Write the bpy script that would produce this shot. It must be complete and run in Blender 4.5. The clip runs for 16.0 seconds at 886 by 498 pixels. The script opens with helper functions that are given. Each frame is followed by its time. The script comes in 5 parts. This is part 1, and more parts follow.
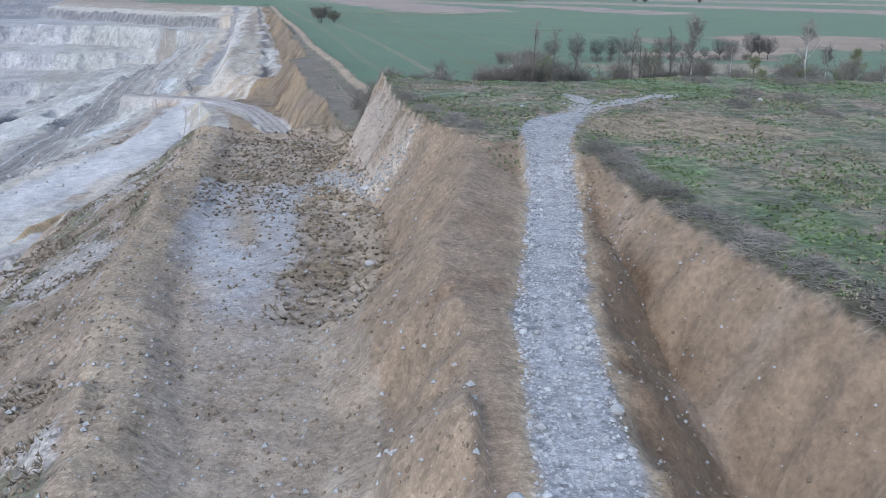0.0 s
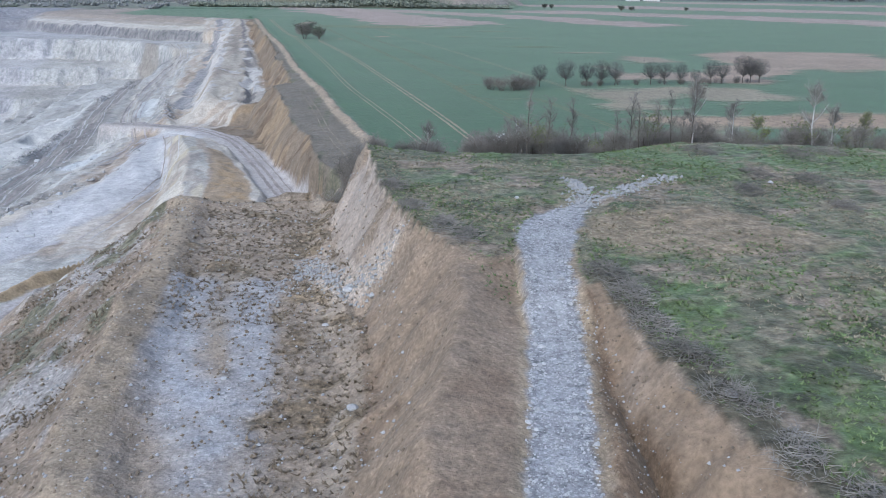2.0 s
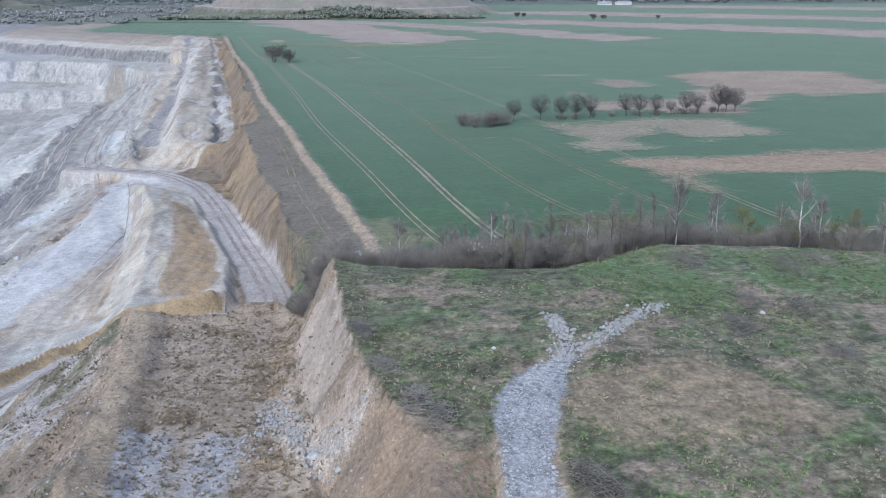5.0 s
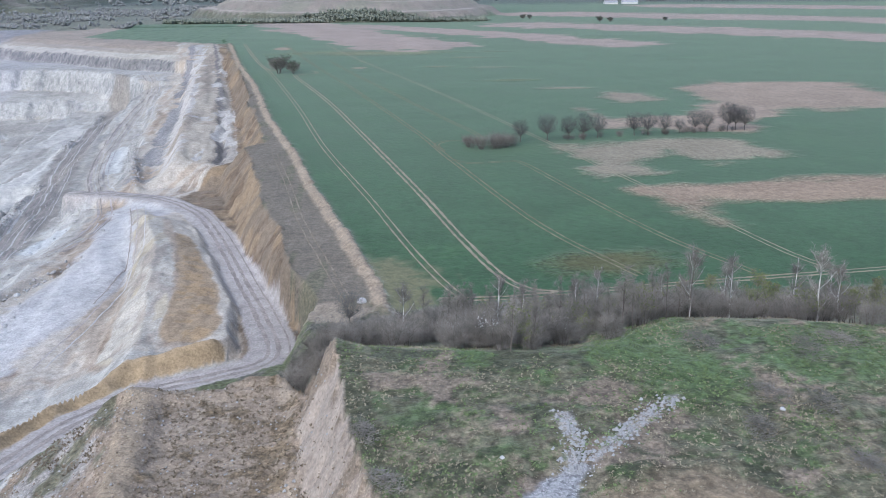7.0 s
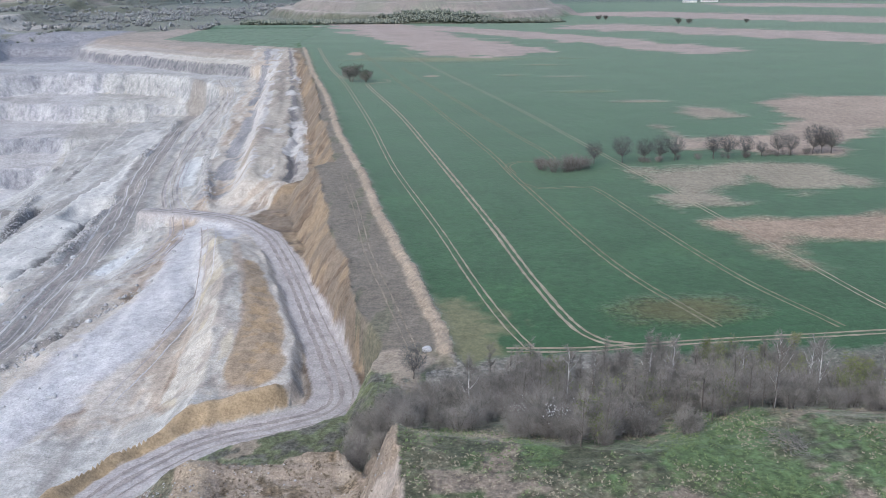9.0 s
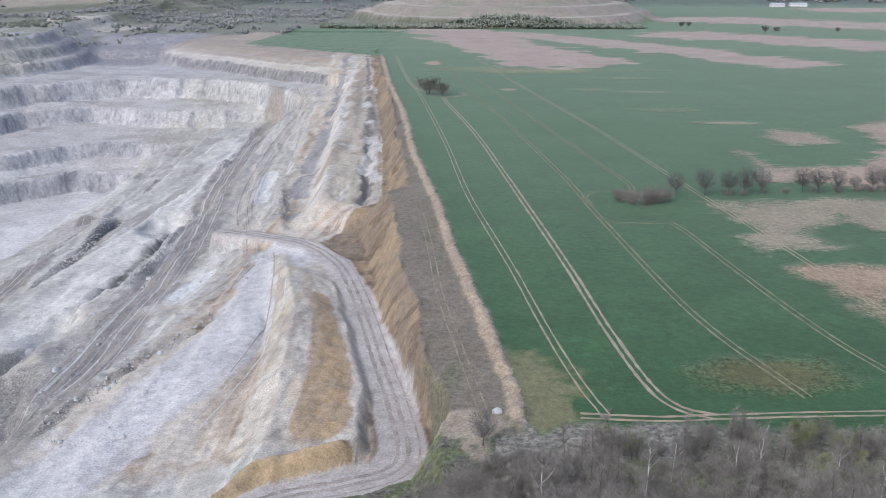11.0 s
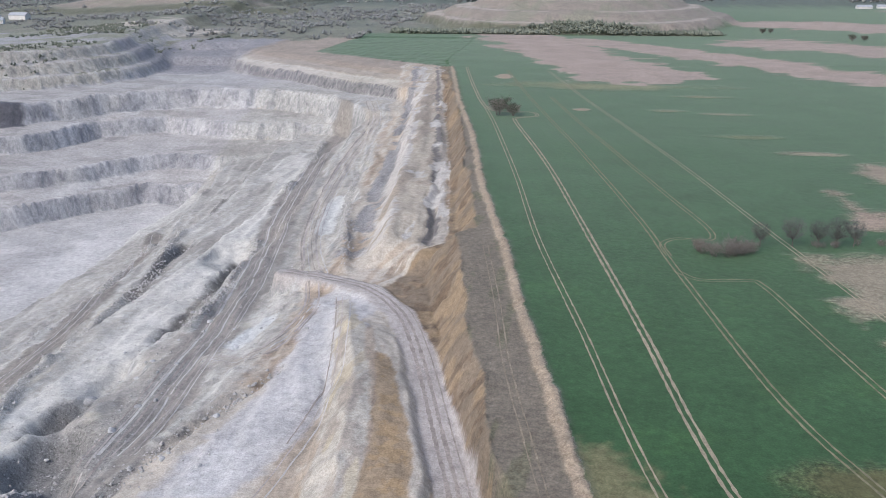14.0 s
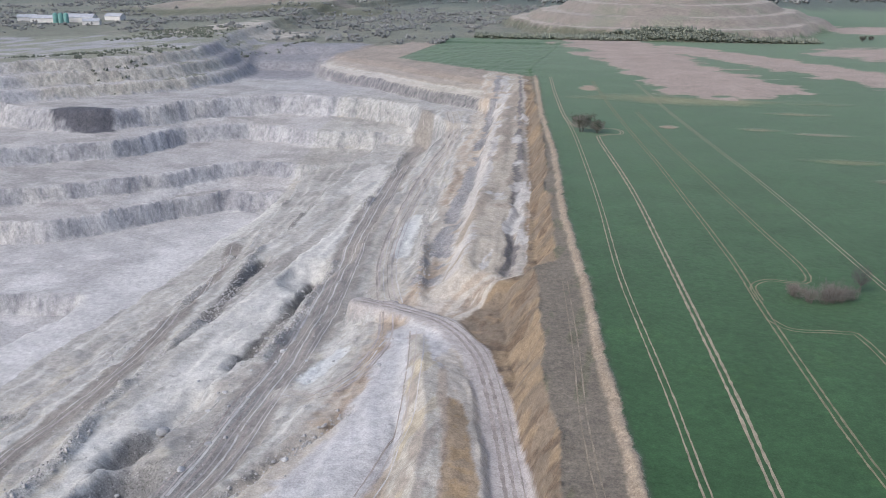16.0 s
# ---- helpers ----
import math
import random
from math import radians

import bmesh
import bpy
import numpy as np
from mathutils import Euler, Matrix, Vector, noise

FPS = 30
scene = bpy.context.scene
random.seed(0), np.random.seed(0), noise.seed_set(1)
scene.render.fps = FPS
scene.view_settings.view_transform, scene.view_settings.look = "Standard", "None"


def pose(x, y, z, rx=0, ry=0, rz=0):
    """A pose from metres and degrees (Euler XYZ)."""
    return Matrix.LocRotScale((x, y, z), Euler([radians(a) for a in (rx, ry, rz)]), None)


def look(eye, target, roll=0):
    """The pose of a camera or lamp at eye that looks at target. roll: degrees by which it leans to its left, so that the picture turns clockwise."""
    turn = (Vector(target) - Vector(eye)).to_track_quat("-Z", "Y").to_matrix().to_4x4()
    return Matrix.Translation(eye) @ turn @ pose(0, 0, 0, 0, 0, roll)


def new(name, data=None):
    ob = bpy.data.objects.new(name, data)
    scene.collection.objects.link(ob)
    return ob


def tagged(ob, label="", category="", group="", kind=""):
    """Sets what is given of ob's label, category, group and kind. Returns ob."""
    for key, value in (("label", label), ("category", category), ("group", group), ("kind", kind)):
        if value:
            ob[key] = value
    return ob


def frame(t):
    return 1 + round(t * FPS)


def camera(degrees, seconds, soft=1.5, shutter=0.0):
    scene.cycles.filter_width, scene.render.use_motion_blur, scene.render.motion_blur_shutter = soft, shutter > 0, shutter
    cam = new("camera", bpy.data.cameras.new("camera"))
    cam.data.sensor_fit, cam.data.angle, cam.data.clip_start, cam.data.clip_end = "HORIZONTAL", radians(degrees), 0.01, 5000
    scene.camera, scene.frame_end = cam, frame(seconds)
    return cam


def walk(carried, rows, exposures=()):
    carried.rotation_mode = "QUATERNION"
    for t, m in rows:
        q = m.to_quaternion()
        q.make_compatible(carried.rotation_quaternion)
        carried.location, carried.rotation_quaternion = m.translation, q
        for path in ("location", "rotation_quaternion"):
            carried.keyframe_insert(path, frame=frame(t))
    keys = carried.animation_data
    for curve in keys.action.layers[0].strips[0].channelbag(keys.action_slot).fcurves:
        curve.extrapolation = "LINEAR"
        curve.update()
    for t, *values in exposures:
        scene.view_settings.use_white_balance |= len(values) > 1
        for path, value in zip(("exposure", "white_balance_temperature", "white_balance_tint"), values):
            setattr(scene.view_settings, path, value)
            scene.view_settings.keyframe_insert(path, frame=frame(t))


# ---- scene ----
cam = camera(53.2, 16.0, soft=0.9)

PATH = [
    (0, (0.00, 0.00, 33.24), (3.371, 47.758, 18.823), 0.74),
    (0.5, (0.11, 2.79, 35.29), (3.664, 50.545, 20.902), 0.69),
    (1, (0.24, 5.55, 37.41), (3.822, 53.303, 23.019), 0.60),
    (1.5, (0.40, 8.19, 39.45), (4.210, 55.930, 25.090), 0.53),
    (2, (0.45, 10.51, 41.36), (4.528, 58.258, 27.077), 0.62),
    (2.5, (0.62, 12.69, 43.36), (4.830, 60.438, 29.123), 0.56),
    (3, (0.86, 14.71, 45.57), (5.688, 62.389, 31.319), 0.37),
    (3.5, (1.20, 16.61, 47.79), (6.285, 64.263, 33.513), 0.15),
    (4, (1.43, 18.25, 49.88), (6.666, 65.895, 35.633), 0.15),
    (6.5, (2.66, 26.56, 60.75), (8.115, 74.120, 46.335), -0.29),
    (7, (2.79, 28.25, 62.91), (7.820, 75.843, 48.419), -0.29),
    (7.5, (3.07, 30.25, 65.05), (6.940, 77.927, 50.505), -0.29),
    (8, (3.15, 32.25, 67.27), (5.790, 79.995, 52.658), -0.24),
    (8.5, (3.45, 34.41, 69.52), (5.280, 82.156, 54.804), -0.34),
    (9, (3.57, 36.36, 71.60), (4.704, 84.121, 56.832), -0.38),
    (9.5, (3.55, 38.56, 73.98), (3.719, 86.319, 59.180), -0.30),
    (10, (3.21, 40.58, 76.34), (2.217, 88.327, 61.520), -0.17),
    (12.5, (2.41, 53.78, 88.02), (-2.397, 101.214, 72.968), -0.03),
    (13, (1.78, 56.54, 90.33), (-3.645, 103.897, 75.229), 0.01),
    (13.5, (1.26, 59.41, 92.61), (-4.807, 106.667, 77.447), 0.05),
    (14, (0.78, 62.45, 94.86), (-5.770, 109.628, 79.644), -0.02),
    (14.5, (0.45, 65.39, 97.15), (-7.000, 112.423, 81.909), -0.07),
    (15, (-0.13, 68.32, 99.48), (-8.653, 115.152, 84.192), -0.06),
    (15.5, (-0.74, 71.38, 101.95), (-10.532, 117.944, 86.603), -0.04),
    (16, (-1.24, 73.93, 104.17), (-12.078, 120.253, 88.798), 0.00),
]
walk(cam, [(t, look(eye, target, roll)) for t, eye, target, roll in PATH], [(0.0, 0.35, 5200, 6), (7.0, 0.47, 5330, 8), (10.0, 0.50, 5600, 9), (16.0, 0.36, 5850, 10)])

# ---- sky and sun: bright haze, soft light from the south-west ----
world = bpy.data.worlds.new("sky")
scene.world = world
world.use_nodes = True
wn = world.node_tree.nodes
sky = wn.new("ShaderNodeTexSky")
sky.sky_type = "NISHITA"
sky.sun_disc = False
sky.sun_elevation = radians(42)
sky.sun_rotation = radians(215)
sky.air_density, sky.dust_density = 1.0, 4.0
wn["Background"].inputs["Strength"].default_value = 0.15
world.node_tree.links.new(sky.outputs["Color"], wn["Background"].inputs["Color"])
sun = new("sun", bpy.data.lights.new("sun", "SUN"))
sun.data.energy, sun.data.angle, sun.data.color = 1.0, radians(24), (1.0, 0.95, 0.88)
sun.matrix_world = look((-60, -90, 120), (0, 0, 0))


# ---- materials ----
def nodes_of(name, rough=0.9):
    m = bpy.data.materials.new(name)
    m.use_nodes = True
    nt = m.node_tree
    b = nt.nodes["Principled BSDF"]
    b.inputs["Roughness"].default_value = rough
    b.inputs["Specular IOR Level"].default_value = 0.15
    return m, nt, b


def coords(nt):
    return nt.nodes.new("ShaderNodeNewGeometry").outputs["Position"]


def noise_of(nt, vec, scale, detail=4.0, rough=0.6, stretch=None):
    if stretch:
        mp = nt.nodes.new("ShaderNodeMapping")
        mp.inputs["Scale"].default_value = stretch
        nt.links.new(vec, mp.inputs["Vector"])
        vec = mp.outputs["Vector"]
    n = nt.nodes.new("ShaderNodeTexNoise")
    n.inputs["Scale"].default_value, n.inputs["Detail"].default_value, n.inputs["Roughness"].default_value = scale, detail, rough
    nt.links.new(vec, n.inputs["Vector"])
    return n.outputs["Fac"]


def ramp_of(nt, fac, *stops):
    r = nt.nodes.new("ShaderNodeValToRGB")
    while len(r.color_ramp.elements) < len(stops):
        r.color_ramp.elements.new(0.5)
    for e, (p, c) in zip(r.color_ramp.elements, stops):
        e.position, e.color = p, (c, c, c, 1) if isinstance(c, (int, float)) else (*c, 1)
    nt.links.new(fac, r.inputs["Fac"])
    return r.outputs["Color"]


def mix_of(nt, fac, a, b, how="MIX"):
    m = nt.nodes.new("ShaderNodeMix")
    m.data_type, m.blend_type = "RGBA", how
    for sock, v in ((m.inputs[0], fac), (m.inputs[6], a), (m.inputs[7], b)):
        if hasattr(v, "links"):
            nt.links.new(v, sock)
        elif isinstance(v, (int, float)):
            sock.default_value = v
        else:
            sock.default_value = (*v, 1)
    return m.outputs[2]


def math_of(nt, op, a, b):
    m = nt.nodes.new("ShaderNodeMath")
    m.operation = op
    for sock, v in zip(m.inputs, (a, b)):
        if hasattr(v, "links"):
            nt.links.new(v, sock)
        else:
            sock.default_value = v
    return m.outputs[0]


def bump_of(nt, b, height, strength, dist):
    bu = nt.nodes.new("ShaderNodeBump")
    bu.inputs["Strength"].default_value, bu.inputs["Distance"].default_value = strength, dist
    nt.links.new(height, bu.inputs["Height"])
    nt.links.new(bu.outputs["Normal"], b.inputs["Normal"])


def plain(name, colour, spread=0.25, scale=1.5, rough=0.9, per_object=0.0):
    """One surface with variation at two scales."""
    m, nt, b = nodes_of(name, rough)
    p = coords(nt)
    lo, hi = 1 - spread, 1 + spread
    c = mix_of(nt, 1.0, colour, ramp_of(nt, noise_of(nt, p, scale), (0.3, lo), (0.7, hi)), "MULTIPLY")
    c = mix_of(nt, 1.0, c, ramp_of(nt, noise_of(nt, p, scale * 9), (0.3, lo), (0.7, hi)), "MULTIPLY")
    if per_object:
        oi = nt.nodes.new("ShaderNodeObjectInfo")
        c = mix_of(nt, 1.0, c, ramp_of(nt, oi.outputs["Random"], (0.0, 1 - per_object), (1.0, 1 + per_object)), "MULTIPLY")
    nt.links.new(c, b.inputs["Base Color"])
    return m


def ground_material():
    """Ground: its cover colour by zone, grain, clods, crop texture and stones by cover kind."""
    m, nt, b = nodes_of("ground", 0.95)
    p = coords(nt)
    cover = nt.nodes.new("ShaderNodeAttribute")
    cover.attribute_name = "cover"
    kind = nt.nodes.new("ShaderNodeAttribute")
    kind.attribute_name = "kind"  # r green growth, g loose stone, b quarried rock face
    sep = nt.nodes.new("ShaderNodeSeparateColor")
    nt.links.new(kind.outputs["Color"], sep.inputs["Color"])
    green, stone, face = sep.outputs
    big, mid, fine = noise_of(nt, p, 0.05, 6), noise_of(nt, p, 0.45, 6, 0.65), noise_of(nt, p, 2.2, 3, 0.6)
    c = mix_of(nt, 1.0, cover.outputs["Color"], ramp_of(nt, big, (0.3, 0.86), (0.7, 1.14)), "MULTIPLY")
    c = mix_of(nt, 1.0, c, ramp_of(nt, mid, (0.3, 0.78), (0.7, 1.2)), "MULTIPLY")
    c = mix_of(nt, 1.0, c, ramp_of(nt, fine, (0.3, 0.8), (0.7, 1.2)), "MULTIPLY")
    # stones in rubble
    vo = nt.nodes.new("ShaderNodeTexVoronoi")
    vo.inputs["Scale"].default_value = 6.5
    nt.links.new(p, vo.inputs["Vector"])
    stones = ramp_of(nt, vo.outputs["Color"], (0.4, 0.82), (0.85, 1.4))
    c = mix_of(nt, math_of(nt, "MULTIPLY", stone, 0.8), c, mix_of(nt, 1.0, c, stones, "MULTIPLY"))
    ungrown = math_of(nt, "MINIMUM", math_of(nt, "MULTIPLY", stone, 1.3), 1.0)
    spot = ramp_of(nt, noise_of(nt, p, 1.5, 3, 0.6), (0.55, 1.0), (0.62, 0.66))
    chip = ramp_of(nt, noise_of(nt, p, 2.4, 2, 0.5), (0.6, 1.0), (0.66, 1.4))
    c = mix_of(nt, ungrown, c, mix_of(nt, 1.0, mix_of(nt, 1.0, c, spot, "MULTIPLY"), chip, "MULTIPLY"))
    # rock faces: upright joints and stains
    streak = noise_of(nt, p, 0.22, 6, 0.7, (1.0, 1.0, 0.12))
    stripes = mix_of(nt, 1.0, c, ramp_of(nt, streak, (0.36, (0.58, 0.6, 0.64)), (0.5, 0.95), (0.64, 1.2)), "MULTIPLY")
    c = mix_of(nt, face, c, stripes)
    # weed and grass clumps
    clumps = ramp_of(nt, noise_of(nt, p, 0.9, 5, 0.75), (0.36, 0.52), (0.5, 0.95), (0.64, 1.5))
    turf = math_of(nt, "MULTIPLY", math_of(nt, "MULTIPLY", green, math_of(nt, "SUBTRACT", 1.0, green)), 4.0)
    c = mix_of(nt, turf, c, mix_of(nt, 1.0, c, clumps, "MULTIPLY"))
    nt.links.new(c, b.inputs["Base Color"])
    # sheen stands in for haze: pales ground seen at grazing angles, growth most
    nt.links.new(math_of(nt, "ADD", math_of(nt, "MULTIPLY", green, 0.23), 0.06), b.inputs["Sheen Weight"])
    b.inputs["Sheen Roughness"].default_value, b.inputs["Sheen Tint"].default_value = 0.35, (1.0, 1.0, 0.84, 1)
    h = math_of(nt, "ADD", math_of(nt, "MULTIPLY", mid, 1.2), math_of(nt, "MULTIPLY", fine, 0.35))
    h = math_of(nt, "ADD", h, math_of(nt, "MULTIPLY", math_of(nt, "MULTIPLY", streak, face), 4.0))
    h = math_of(nt, "MULTIPLY", h, math_of(nt, "SUBTRACT", 1.0, math_of(nt, "MULTIPLY", math_of(nt, "POWER", green, 4.0), 0.75)))
    bump_of(nt, b, h, 0.55, 0.6)
    return m


M_GROUND = ground_material()
M_RUT = plain("dry wheel track soil", (0.29, 0.245, 0.175), 0.25, 0.3)
M_DARKRUT = plain("half-grown wheel track", (0.20, 0.18, 0.115), 0.3, 0.3)
M_HAUL = plain("packed dusty clay", (0.36, 0.325, 0.30), 0.2, 0.25)
M_HRUT = plain("damp haul road rut", (0.29, 0.255, 0.23), 0.25, 0.25)
M_STRIPRUT = plain("pale edge strip soil", (0.225, 0.19, 0.14), 0.3, 0.3)
M_RUBBLE = plain("weathered limestone rubble", (0.34, 0.325, 0.31), 0.3, 0.5)
M_PALERUT = plain("dry pale rut edge", (0.43, 0.41, 0.385), 0.2, 0.3)
M_STONE = plain("limestone", (0.37, 0.365, 0.36), 0.2, 2.0, per_object=0.2)
M_BARK = plain("grey bark", (0.13, 0.11, 0.095), 0.3, 3.0, per_object=0.15)
M_TWIG = plain("bare twigs", (0.212, 0.196, 0.172), 0.3, 0.6, per_object=0.2)
M_DARKTWIG = plain("dark bare twigs", (0.112, 0.11, 0.104), 0.3, 0.6, per_object=0.2)
M_HEDGE = plain("grey-green hedge twigs", (0.16, 0.165, 0.135), 0.3, 0.6, per_object=0.2)
M_BIRCH = plain("birch bark", (0.55, 0.53, 0.50), 0.3, 2.0)
M_BUD = plain("young leaves", (0.17, 0.19, 0.07), 0.3, 0.8, per_object=0.2)
M_EVER = plain("dark shrub leaves", (0.075, 0.09, 0.06), 0.35, 0.4, per_object=0.2)
M_GRASS = plain("spring grass", (0.14, 0.18, 0.075), 0.35, 0.25)
M_STRAW = plain("dead grass", (0.27, 0.235, 0.165), 0.3, 0.25)
M_BLOSSOM = plain("white blossom", (0.62, 0.62, 0.58), 0.2, 1.0)
M_WALL = plain("pale rendered wall", (0.6, 0.58, 0.55), 0.1, 0.2)
M_ROOF = plain("grey sheet roof", (0.35, 0.36, 0.38), 0.15, 0.2)
M_TANK = plain("green painted silo", (0.16, 0.30, 0.27), 0.1, 0.2)


# ---- small helpers ----
def mesh_of(name, verts, faces, mats, smooth=False):
    me = bpy.data.meshes.new(name)
    me.from_pydata(verts, [], faces)
    for mt in mats:
        me.materials.append(mt)
    if smooth:
        me.shade_smooth()
    return me


def part(name, me, parent, label=""):
    ob = new(name, me)
    ob.parent = parent
    return tagged(ob, label)


def lattice(ix, iy, seed):
    h = np.sin(ix * 127.1 + iy * 311.7 + seed * 74.7) * 43758.5453
    return h - np.floor(h)


def vnoise(x, y, seed=0):
    """Smooth noise, -1 to 1."""
    ix, iy = np.floor(x), np.floor(y)
    fx, fy = x - ix, y - iy
    fx, fy = fx * fx * (3 - 2 * fx), fy * fy * (3 - 2 * fy)
    x0, y0 = np.min(ix), np.min(iy)
    nx, ny = int(np.max(ix) - x0) + 2, int(np.max(iy) - y0) + 2
    if nx * ny < 0.8 * np.size(x):  # one table of the lattice serves all points
        tab = lattice(x0 + np.arange(nx)[None, :], y0 + np.arange(ny)[:, None], seed).ravel()
        k = ((iy - y0) * nx + (ix - x0)).astype(np.int32)
        a, b, c, d = tab[k], tab[k + 1], tab[k + nx], tab[k + nx + 1]
    else:
        a, b = lattice(ix, iy, seed), lattice(ix + 1, iy, seed)
        c, d = lattice(ix, iy + 1, seed), lattice(ix + 1, iy + 1, seed)
    return 2 * ((a + (b - a) * fx) * (1 - fy) + (c + (d - c) * fx) * fy) - 1


def fbm(x, y, size, octaves=4, seed=0):
    out, amp = 0.0, 1.0
    for k in range(octaves):
        out = out + amp * vnoise(x / size, y / size, seed + 13 * k)
        size, amp = size / 2.03, amp * 0.5
    return out / 1.6


def step(a, b, v):
    f = np.clip((v - a) / (b - a), 0, 1)
    return f * f * (3 - 2 * f)


def line(v, *pairs):
    """Piecewise straight line through (v, value) pairs."""
    if np.ndim(v) == 2 and np.size(v) > 10000:  # a grid that varies along one axis only
        if np.array_equal(v[:, 0], v[:, -1]):
            v = v[:, :1]
        elif np.array_equal(v[0], v[-1]):
            v = v[:1]
    return np.interp(v, [q[0] for q in pairs], [q[1] for q in pairs])


def one_row(v):
    """The values of a grid that varies along y only, as one column."""
    return v[:, :1] if np.ndim(v) == 2 else v


def near(x, y, pts, reach=90.0):
    """Distance from a polyline (1000 beyond its reach), and how far along it (0 to 1)."""
    x, y = np.broadcast_arrays(np.asarray(x, float), np.asarray(y, float))
    pts = [np.array(q, float) for q in pts]
    px, py = [q[0] for q in pts], [q[1] for q in pts]
    close = (x > min(px) - reach) & (x < max(px) + reach) & (y > min(py) - reach) & (y < max(py) + reach)
    out, far_along = np.full(x.shape, 1000.0), np.zeros(x.shape)
    xs, ys = x[close], y[close]
    best, along = np.full(xs.shape, 1000.0), np.zeros(xs.shape)
    total = sum(np.hypot(*(b - a)[:2]) for a, b in zip(pts, pts[1:]))
    gone = 0.0
    for a, b in zip(pts, pts[1:]):
        d = b - a
        ln = np.hypot(d[0], d[1])
        t = np.clip(((xs - a[0]) * d[0] + (ys - a[1]) * d[1]) / ln**2, 0, 1)
        dist = np.hypot(xs - a[0] - t * d[0], ys - a[1] - t * d[1])
        closer = dist < best
        best = np.where(closer, dist, best)
        along = np.where(closer, (gone + t * ln) / total, along)
        gone += ln
    out[close], far_along[close] = best, along
    return out, far_along


def column_loft(x, cols, want_q=False):
    """Height across the columns (x, z), each an array over the points, ordered from west to east."""
    z = cols[0][1] * np.ones(np.shape(x))
    q = np.zeros(np.shape(x))
    for k, ((xa, za), (xb, zb)) in enumerate(zip(cols, cols[1:])):
        f = np.clip((x - xa) / np.maximum(xb - xa, 0.05), 0, 1)
        z = np.where(x >= xa, za + (zb - za) * f, z)
        q = np.where(x >= xa, k + f, q)
    return (z, q) if want_q else z


# ---- the lie of the land ----
def z_field(x, y):
    return 0.016 * (np.clip(y, 190, 900) - 200)


def berm_x(y):
    """The field's edge beside the quarry."""
    y = one_row(y)
    return line(y, (150, 19), (196, 9), (234, 3.5), (272, -4), (311, -11), (367, -20), (434, -33), (539, -48), (673, -72), (835, -97), (870, -104)) + 0.7 * fbm(y, y * 0, 13, 3, 305)


def bank_x(y):
    """The lip of the quarry bank."""
    y = one_row(y)
    return line(y, (100, 5), (190, -7), (226, -11), (242, -14), (269, -20), (314, -28), (350, -33), (368, -38), (374, -31), (417, -35), (478, -46), (537, -53), (632, -69), (800, -96), (900, -112)) + step(185, 205, y) * (1.6 * fbm(y, y * 0, 17, 3, 301) + 0.8 * fbm(y, y * 0, 4.5, 2, 303))


HAUL = [(-78, 92), (-66, 119), (-57, 146), (-52, 161), (-45.5, 173), (-36, 183), (-24, 188), (-16, 193), (-14, 201), (-18, 219), (-26, 248), (-37, 288), (-48, 319), (-63, 340), (-82, 350), (-97, 354)]
HAUL_BERM = [(-86, 94), (-74, 121), (-65, 148), (-58.5, 162), (-51.5, 175.5), (-42, 187.5), (-33, 192.5), (-26, 196.5)]
TRACK = [(7.2, 8), (7.4, 26), (8, 33), (9.1, 44), (11, 54), (14, 70), (15.8, 84), (17.3, 91), (20.5, 96.5), (23, 99.5)]


# quarry floor: long driven lanes, pale and dark, and the ridges and cuts between them
LANE_WEST = [(-240, 541), (-205, 448), (-186, 383), (-181, 360), (-176, 329), (-174, 300), (-175, 276), (-175, 250), (-178, 210)]
LANE_MID = [(-104, 205), (-105, 239), (-105, 259), (-107, 285), (-109, 312), (-112, 338), (-116, 368), (-127, 428), (-133, 454), (-143, 515), (-160, 630), (-172, 740)]
LANE_EAST = [(-87, 358), (-98, 389), (-108, 424), (-117, 474), (-127, 553), (-130, 598), (-133, 672), (-150, 740)]
LANE_TURN = [(-87, 355), (-80, 328), (-81, 311), (-84, 297), (-90, 290), (-102, 294)]
PALE_MID = [(-130, 205), (-132, 232), (-140, 264), (-138, 299), (-140, 333), (-143, 376), (-149, 441), (-156, 511), (-170, 620)]
PALE_SLOPE = [(-92, 205), (-84, 238), (-78, 257), (-71, 275), (-68, 286)]
PALE_ROAD = [(-64, 205), (-59, 241), (-58, 262), (-58, 273), (-64, 306), (-71, 335)]
FLOOR_WHITE = [(-300, 350), (-287, 392), (-283, 428), (-279, 500), (-273, 548), (-270, 620)]
PIT_RIDGES = [
    ([(-149, 225), (-150, 257), (-158, 286), (-166, 343), (-172, 394), (-190, 470)], 2.0, 2.6),
    ([(-222, 270), (-207, 298), (-190, 326), (-188, 364), (-205, 430), (-232, 520)], 2.0, 2.8),
    ([(-128, 322), (-127, 355), (-138, 417)], -5.5, 4.5),
    ([(-168, 372), (-176, 420), (-176, 445)], -4.0, 3.5),
    ([(-119, 316), (-120, 345), (-128, 395), (-136, 430)], 2.0, 2.5),
    ([(-78, 363), (-91, 419), (-104, 476), (-112, 530)], 2.2, 2.0),
    ([(-116, 205), (-118, 222), (-119, 240)], 2.0, 3.0),
    ([(-97, 215), (-92, 240), (-84, 262), (-76, 282)], -1.6, 2.2),
    ([(-150, 520), (-162, 600), (-178, 700)], 1.8, 2.5),
    ([(-190, 500), (-200, 580), (-210, 660)], -3.0, 3.5),
]


